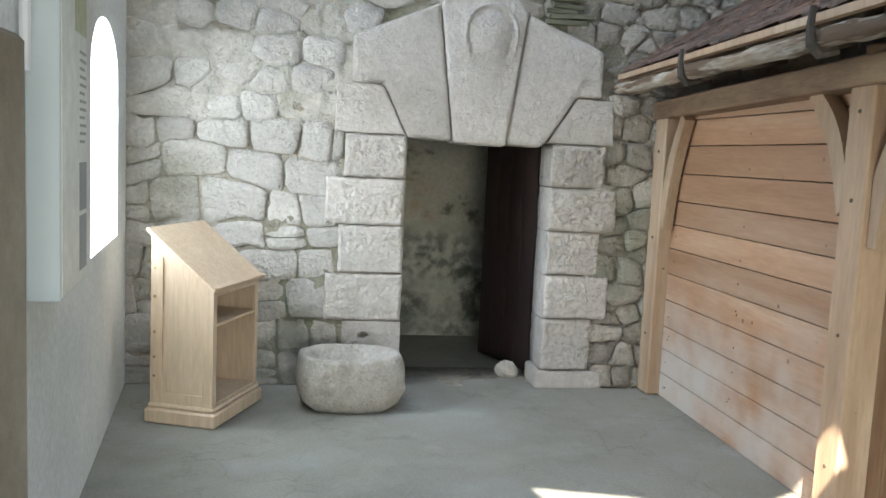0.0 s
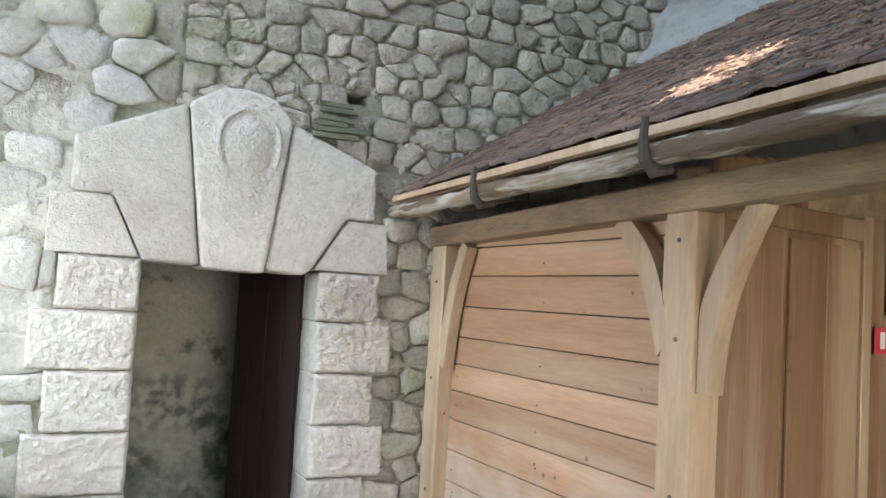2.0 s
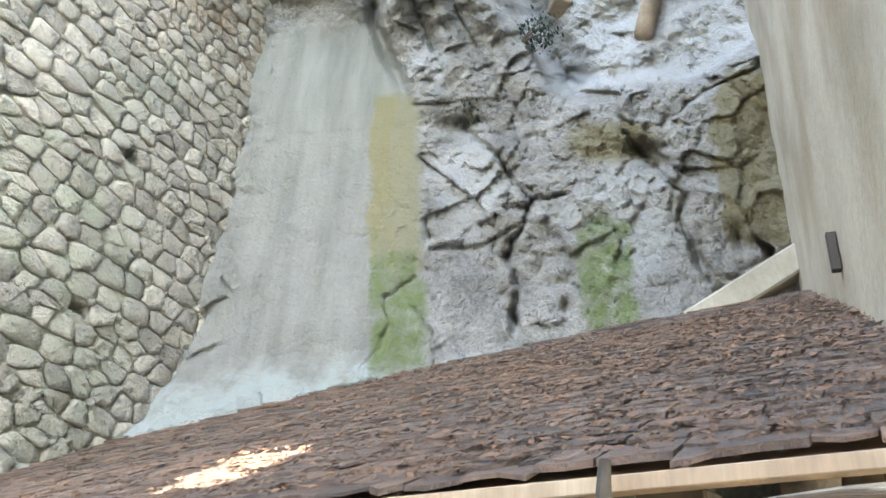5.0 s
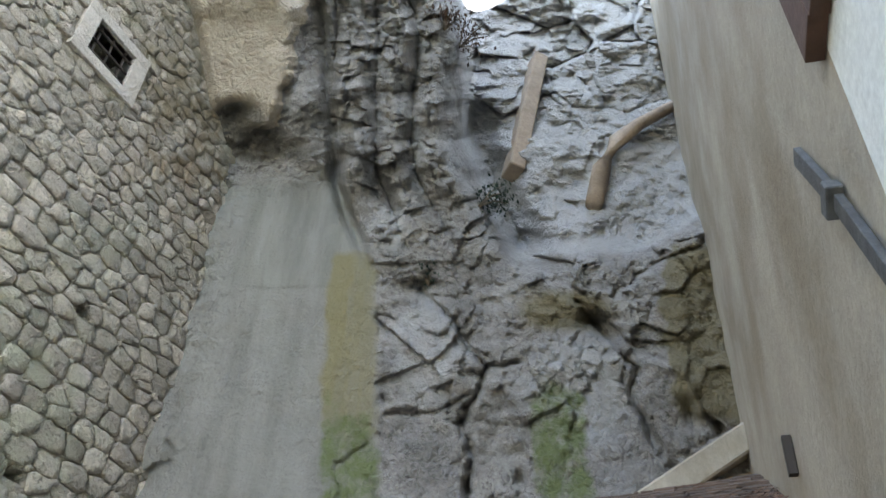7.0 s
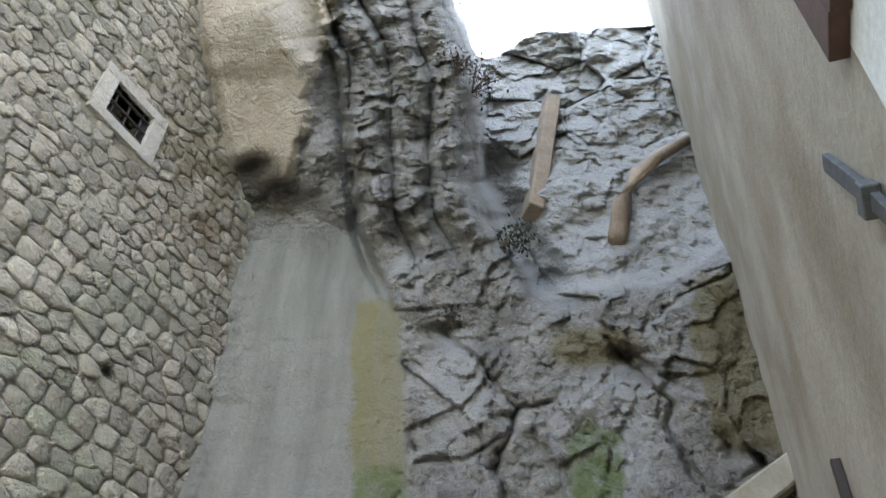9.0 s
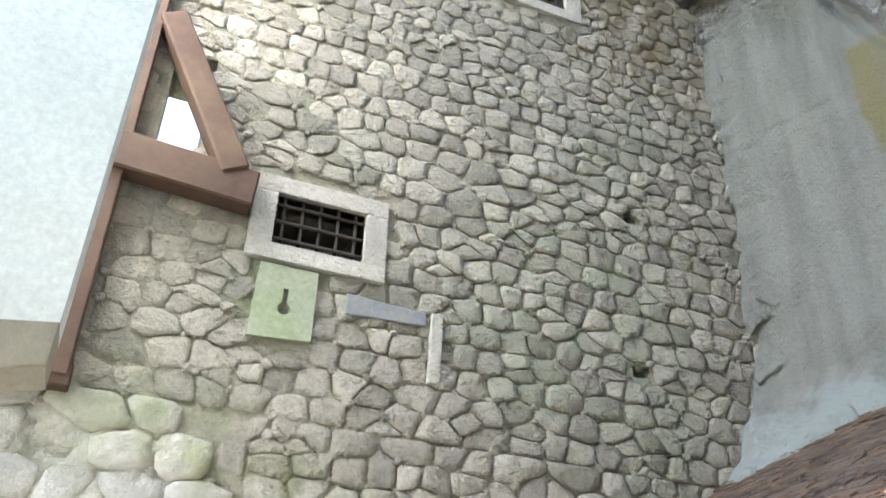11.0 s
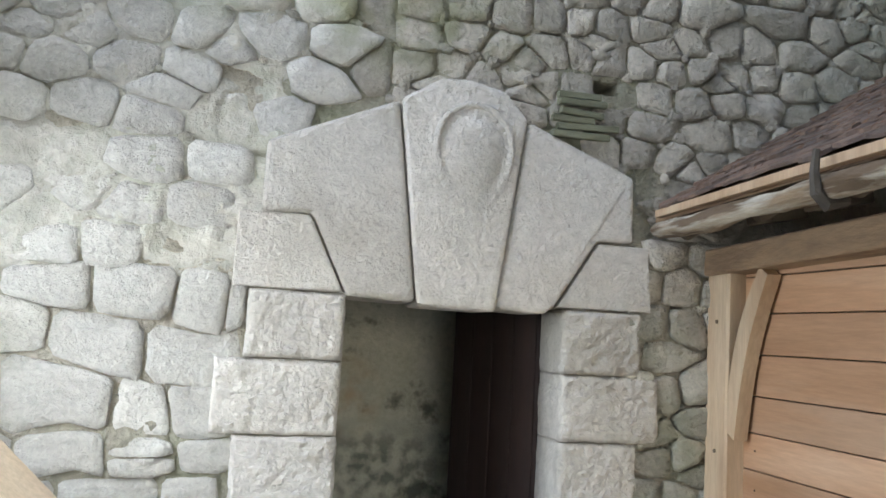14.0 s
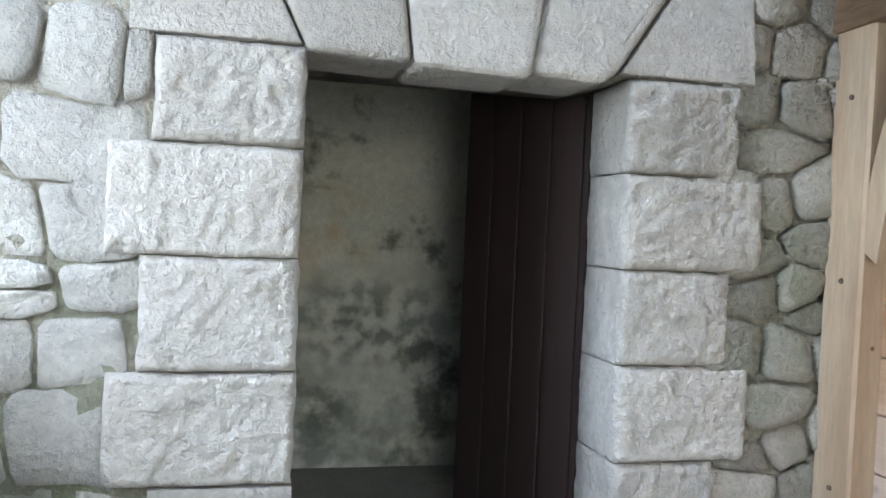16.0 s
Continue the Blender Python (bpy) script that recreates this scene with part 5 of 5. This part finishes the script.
def shed_details():
    X = XF + 0.03
    brace("knee_brace", (X, 4.34, 1.70), (X, 4.70, 2.33), (0, -0.05, 0.05), 0.11, 0.09, M_PALEWOOD, shed)
    brace("knee_brace", (X, 4.09, 1.52), (X, 3.80, 2.34), (0, 0.08, 0.0), 0.105, 0.09, M_PALEWOOD, shed)
    brace("knee_brace", (X, 6.70, 1.40), (X, 6.42, 2.26), (0, 0.05, 0.03), 0.10, 0.08, M_PALEWOOD, shed)
    part("trim", boxed((XF - 0.012, 4.315, 0), (XF + 0.085, 4.36, 2.3), 0.004), M_PALEWOOD, shed)
    # upright boards that face the passage
    o = Vector((XF + 0.13, 4.17, 0))
    dirn = Vector((1, 0.22, 0)).normalized()
    ang = math.degrees(math.atan(0.22))
    rng = random.Random(9)
    s = 0.0
    back = thing("plank_partition", "upright pine plank partition with a door under the roof", "partition", o, ang, kind="structure")
    while s < 2.75:
        w = rng.uniform(0.12, 0.19)
        part("board", boxed((s + 0.002, 0, 0), (s + w - 0.002, 0.03 + rng.uniform(-0.003, 0.003), 2.62 + 0.1 * s), 0.004), M_PINE_V, back)
        s += w
    part("door_board", boxed((0.62, -0.022, 0.02), (0.98, -0.001, 2.28), 0.004), M_PINE_V, back)
    part("door_board", boxed((0.984, -0.022, 0.02), (1.34, -0.001, 2.28), 0.004), M_PINE_V, back)
    part("door_post", boxed((1.36, -0.035, 0), (1.46, -0.001, 2.5), 0.006), M_PALEWOOD, back)
    part("head_rail", boxed((0.0, -0.03, 2.32), (1.36, -0.001, 2.44), 0.006), M_PINE_V, back)
    # white board in a dark case, red sign
    b = thing("display_case", "white-faced display case with a dark metal edge", "display case", o + dirn * 1.68 + Vector((0, -0.004, 1.92)), ang)
    part("case", boxed((0, -0.09, 0), (0.70, 0, 0.60), 0.004), M_IRON, b)
    part("face", boxed((0.012, -0.094, 0.012), (0.692, -0.0905, 0.592)), mat("matt_white_board", (0.60, 0.60, 0.60), (0.55, 0.55, 0.55), 6, 0.5, 0.05), b)
    r = thing("extinguisher_sign", "small red fire extinguisher sign with white pictogram", "sign", o + dirn * 1.50 + Vector((0, -0.037, 1.70)), ang)
    part("plate", boxed((0, -0.004, 0), (0.18, 0, 0.15), 0.001), M_RED, r)
    part("pictogram", boxed((0.06, -0.006, 0.03), (0.12, -0.0045, 0.125), 0.0005), M_SIGNWHITE, r)
    # hay rack beyond the partition
    h = thing("hay_rack", "slatted pale wooden hay rack against the rock", "hay rack")
    part("rail", plank((5.33, 4.70, 2.22), (5.55, 2.3, 2.22), 0.05, 0.06), M_PALEWOOD, h)
    part("rail", plank((5.72, 4.62, 1.56), (5.95, 2.3, 1.56), 0.05, 0.06), M_PALEWOOD, h)
    for i in range(13):
        k = i / 12.5
        part("slat", plank((5.31 + 0.22 * k, 4.66 - 2.3 * k, 2.27), (5.70 + 0.22 * k, 4.60 - 2.25 * k, 1.52), 0.045, 0.035), M_PALEWOOD, h)
    part("leg", plank((5.62, 4.55, 0), (5.72, 4.58, 1.6), 0.07, 0.07), M_PALEWOOD, h)
    part("leg", plank((5.85, 2.4, 0), (5.95, 2.4, 1.6), 0.07, 0.07), M_PALEWOOD, h)
    # timbers under the roof
    part("tie_beam", plank((XF + 0.05, 4.28, 2.47), (5.7, 4.72, 2.60), 0.14, 0.16), M_BEAM, shed)
    part("tie_beam", plank((XF + 0.0, 1.75, 2.47), (5.9, 2.1, 2.6), 0.14, 0.16), M_BEAM, shed)
    part("far_beam", plank((5.35, 4.6, 2.62), (5.6, 2.1, 2.62), 0.12, 0.14), M_PALEWOOD, shed)
    part("strut", plank((5.42, 3.9, 2.58), (5.66, 4.2, 2.2), 0.05, 0.05), M_OLDWOOD, shed)
    # rafters and blocks in dark wood, which paints in the eave gap's shade
    rg = random.Random(2)
    for i in range(9):
        y = 6.55 - 0.58 * i + rg.uniform(-0.1, 0.1)
        x0, x1 = 2.46, min(5.6, 5.0 + (6.96 - y) * 0.3)
        pts = [(x0 + (x1 - x0) * k / 4, y + rg.uniform(-0.02, 0.02), roof_z(x0 + (x1 - x0) * k / 4, y) - 0.15) for k in range(5)]
        part("rafter", tube(pts, [0.07, 0.065, 0.06, 0.06, 0.055], 9), M_OLDWOOD, shed, smooth=True)
    for i in range(9):
        y = 6.55 - 0.58 * i + rg.uniform(-0.05, 0.2)
        part("rafter_block", plank((XF - 0.12, y - 0.27, 2.52 + 0.03 * (6.8 - y)), (XF + 0.1, y - 0.27, 2.56 + 0.03 * (6.8 - y)), 0.2, 0.1), M_OLDWOOD, shed)

shed_details()

def shed_pegs():
    for y, z in ((4.21, 0.35), (4.21, 1.05), (4.21, 1.75), (4.21, 2.2), (6.82, 0.5), (6.82, 1.3), (6.82, 2.0)):
        part("peg", tube([(XF - 0.045 if y < 5 else XF - 0.015, y, z), (XF - 0.056 if y < 5 else XF - 0.028, y, z)], [0.012, 0.010], 8), M_OLDWOOD, shed)
    rg = random.Random(17)
    for i in range(26):
        y, z = rg.choice((4.46, 5.55, 6.62)) + rg.uniform(-0.02, 0.02), 0.1 + 0.2 * (i % 11) + rg.uniform(-0.03, 0.03)
        part("nail", tube([(XF + 0.0905, y, z), (XF + 0.0865, y, z)], [0.006, 0.005], 6), M_IRON, shed)

shed_pegs()

def build_gutter():
    g = thing("gutter_log", "weathered whitish gutter log hung on wooden hooks below the eave", "gutter")
    rg = random.Random(8)
    pts, rad = [], []
    for i in range(41):
        y = 6.80 - 5.25 * i / 40
        pts.append((eave_x(y) - 0.02 + 0.012 * frac((y, 1, 0), 2), y, roof_z(eave_x(y), y) - 0.125 + 0.012 * frac((y, 7, 0), 2)))
        rad.append(0.047 + 0.012 * frac((y, 0, 3), 3))
    bm = tube(pts, rad, 14)
    for v in bm.verts:
        v.co.z += 0.018 * frac((v.co.x * 6, v.co.y * 0.5, v.co.z * 6), 4)
        v.co.x += 0.016 * frac((v.co.x * 6, v.co.y * 0.5, v.co.z * 6 + 4), 4)
    part("log", bm, M_LOG, g, smooth=True)
    for y in (5.33, 3.80, 2.30):
        x, z = eave_x(y) - 0.055, roof_z(eave_x(y), y)
        part("hook", tube([(x - 0.030, y, z + 0.015), (x - 0.036, y + 0.004, z - 0.07), (x - 0.022, y + 0.008, z - 0.15), (x + 0.02, y + 0.006, z - 0.19), (x + 0.10, y - 0.01, z - 0.175)], [0.014, 0.019, 0.026, 0.028, 0.018], 7), M_HOOK, g, "dark bent wooden hook")

build_gutter()

def build_roof_cover():
    part("eave_batten", plank((eave_x(6.85) + 0.0, 6.85, roof_z(eave_x(6.85), 6.85) - 0.02), (eave_x(1.6) + 0.0, 1.6, roof_z(eave_x(1.6), 1.6) - 0.02), 0.04, 0.042), M_PALEWOOD, roof, "pale new eave batten")
    rng = random.Random(21)
    slope = math.atan(0.62)
    near, far = [], []
    up = 0.0
    while up < 4.6:
        y = 6.93
        while y > 1.5:
            w = rng.uniform(0.10, 0.24)
            x = eave_x(y - w / 2) + 0.015 + up * math.cos(slope) + rng.uniform(-0.02, 0.02)
            xr = 5.05 + (6.96 - y) * 0.353
            if x < xr:
                z = roof_z(x, y)
                le, th, li = rng.uniform(0.2, 0.3), rng.uniform(0.010, 0.022), rng.uniform(0.0, 0.012)
                g = rng.uniform(0.0, 0.008)
                dx, dz = math.cos(slope) * le, math.sin(slope) * le
                jag = [rng.uniform(-0.03, 0.03) for _ in range(3)]
                ys = (y - g, y - w / 2, y - w + g)
                v = []
                for lift in (0.004, 0.004 + th):
                    for k in range(3):
                        v.append((x + jag[k], ys[k], z + li + lift + jag[k] * 0.62 + 0.01))
                    for k in range(3):
                        v.append((x + dx, ys[k], z + dz + lift - 0.006))
                f = [(0, 1, 4, 3), (1, 2, 5, 4), (6, 9, 10, 7), (7, 10, 11, 8), (0, 6, 7, 1), (1, 7, 8, 2), (0, 3, 9, 6), (2, 8, 11, 5), (3, 4, 10, 9), (4, 5, 11, 10)]
                (near if len(near) < 300 else far).append((v, f))
            y -= w
        up += 0.13
    for v, f in near:
        me = mesh_from("shingle", v, f)
        me.materials.append(M_BARK)
        new("shingle", me).parent = roof
    verts, faces = [], []
    for v, f in far:
        faces += [tuple(i + len(verts) for i in q) for q in f]
        verts += v
    part("upper_shingles", mesh_from("upper_shingles", verts, faces), M_BARK, roof)["kind"] = "stuff"
    # leaves and bark crumbs lying on it
    verts, faces = [], []
    for i in range(15000):
        y = 6.8 - 5.2 * rng.random() ** 0.8
        x = eave_x(y) + 0.05 + 3.2 * rng.random()
        if x > 5.0 + (6.96 - y) * 0.353:
            continue
        z = roof_z(x, y) + 0.042
        if rng.random() > 0.25 + 0.75 * min(1.0, max(0.0, (5.2 - y) / 2.2)):
            continue
        r = rng.uniform(0.006, 0.022) * (2.4 if rng.random() < 0.04 else 1)
        a = rng.uniform(0, 6.28)
        c, s_ = math.cos(a), math.sin(a)
        k = len(verts)
        asp = rng.uniform(0.15, 0.7)
        for u, w_ in ((-1, 0), (0, -asp), (1, 0), (0, asp)):
            px, py = r * (u * c - w_ * s_), r * (u * s_ + w_ * c)
            verts.append((x + px, y + py, z + 0.62 * px + rng.uniform(0, 0.012)))
        faces.append((k, k + 1, k + 2, k + 3))
    ob = part("leaf_litter", mesh_from("leaf_litter", verts, faces), M_LEAF)
    tagged(ob, "brown dead leaves and bark crumbs lying on the roof", "leaf litter", kind="stuff")
    # flashing board where the roof meets the tall wall
    bm = plank(rock_at(3.0, 5.02, 0.05), rock_at(2.02, 5.72, 0.05), 0.4, 0.22)
    part("flashing", bm, M_STAINED, roof)

# ---- ironwork and timber on the tall wall; timbers stuck in the rock ----
def build_high_things():
    st = thing("iron_strap", "weathered iron tie strap with a ring fixed to the plaster", "iron strap")
    part("bar", plank((2.66, PLAST(2.66) + 0.03, 4.80), (2.38, PLAST(2.38) + 0.03, 4.30), 0.03, 0.075), M_STRAP, st)
    part("ring", plank((2.40, PLAST(2.4) + 0.04, 4.33), (2.36, PLAST(2.36) + 0.04, 4.26), 0.06, 0.12), M_STRAP, st)
    part("bar", plank((2.37, PLAST(2.37) + 0.03, 4.28), (2.02, PLAST(2.02) + 0.03, 3.52), 0.03, 0.065), M_STRAP, st)
    p = thing("wall_timber", "brown boards fixed upright to the tall wall", "timber boards")
    for a, b, c, d, top in ((-0.515, -0.375, -0.70, -0.56, 6.4), (-0.705, -0.66, -0.95, -0.905, 5.22), (-0.955, -0.91, -1.3, -1.255, 5.2)):
        bm = prism([(a, 4.67), (c, 4.69), (d, top), (b, top)], 0.07, 0.004, 0.006)
        bm.transform(SOUTH)
        part("board", bm, M_BROWN, p)
    b = thing("rock_beam", "squared brown timber leaning in the rock recess", "timber")
    part("beam", plank(rock_at(3.96, 8.84, 0.22), rock_at(3.67, 10.8, 0.24), 0.30, 0.20), M_GREYWOOD, b)
    l = thing("rock_log", "bent bare log wedged between rock and wall", "log")
    pts = [rock_at(3.16, 8.36, 0.08), rock_at(3.04, 8.9, 0.20), rock_at(2.86, 9.33, 0.24), rock_at(2.6, 9.6, 0.26), rock_at(2.15, 9.95, 0.22)]
    part("log", tube(pts, [0.10, 0.11, 0.10, 0.08, 0.07], 9), M_GREYWOOD, l, smooth=True)
    fl = thing("edge_block", "small dark iron peg by the foot of the tall wall", "peg")
    part("peg", plank((4.52, PLAST(4.52) + 0.028, 4.30), (4.50, PLAST(4.50) + 0.028, 4.52), 0.05, 0.05), M_IRON, fl)

build_high_things()

def build_shrub(name, label, at, spread, count, material, seed):
    rg = random.Random(seed)
    sh = thing(name, label, "plant", at)
    stems = bmesh.new()
    verts, faces = [], []
    for i in range(9):
        a, l = rg.uniform(0, 6.28), spread * rg.uniform(0.6, 1.0)
        tip = Vector((math.cos(a) * l * 0.7, math.sin(a) * l * 0.7, l * rg.uniform(0.2, 0.8)))
        b = tube([(0, 0, -0.05), tip * 0.5 + Vector((0, 0, 0.04)), tip], [0.012, 0.008, 0.003], 5)
        me = bpy.data.meshes.new("twig")
        b.to_mesh(me)
        b.free()
        stems.from_mesh(me)
        bpy.data.meshes.remove(me)
        for k in range(count // 9):
            p = tip * rg.uniform(0.25, 1.05) + Vector((rg.gauss(0, 0.05), rg.gauss(0, 0.05), rg.gauss(0, 0.05))) * spread * 3
            u = Vector((rg.gauss(0, 1), rg.gauss(0, 1), rg.gauss(0, 1))).normalized()
            w = u.orthogonal().normalized()
            r = rg.uniform(0.018, 0.04)
            n = len(verts)
            verts += [p - u * r, p - w * r * 0.5, p + u * r, p + w * r * 0.5]
            faces.append((n, n + 1, n + 2, n + 3))
    part("stems", stems, M_OLDWOOD, sh)
    part("leaves", mesh_from("leaves", verts, faces), material, sh)

M_FERN = mat("dark_fern_leaf", (0.035, 0.07, 0.05), (0.02, 0.045, 0.03), 9, 0.7, 0.2, 30, isl=0.4)
M_TWIG = mat("dry_red_leaf", (0.16, 0.08, 0.06), (0.09, 0.06, 0.04), 9, 0.8, 0.2, 30, isl=0.4)
build_shrub("fern", "dark green fern growing in the rock cleft", rock_at(4.30, 8.4, 0.04), 0.50, 640, M_FERN, 1)
build_shrub("fern", "small green plant on a rock ledge", rock_at(4.74, 7.36, 0.03), 0.30, 300, M_FERN, 2)
build_shrub("dry_shrub", "dry reddish shrub on the rim of the rock", rock_at(4.6, 11.2, 0.02), 0.55, 330, M_TWIG, 3)
build_shrub("dry_shrub", "dry reddish shrub on the rim of the rock", rock_at(4.8, 11.6, 0.02), 0.4, 250, M_TWIG, 4)
build_window("window_2", WIN_A, (0.17, 0.17, 0.13, 0.14), (5, 3))
build_window("window_3", WIN_B, (0.17, 0.17, 0.12, 0.12), (3, 3))
build_slab()
build_roof_cover()
build_stones()
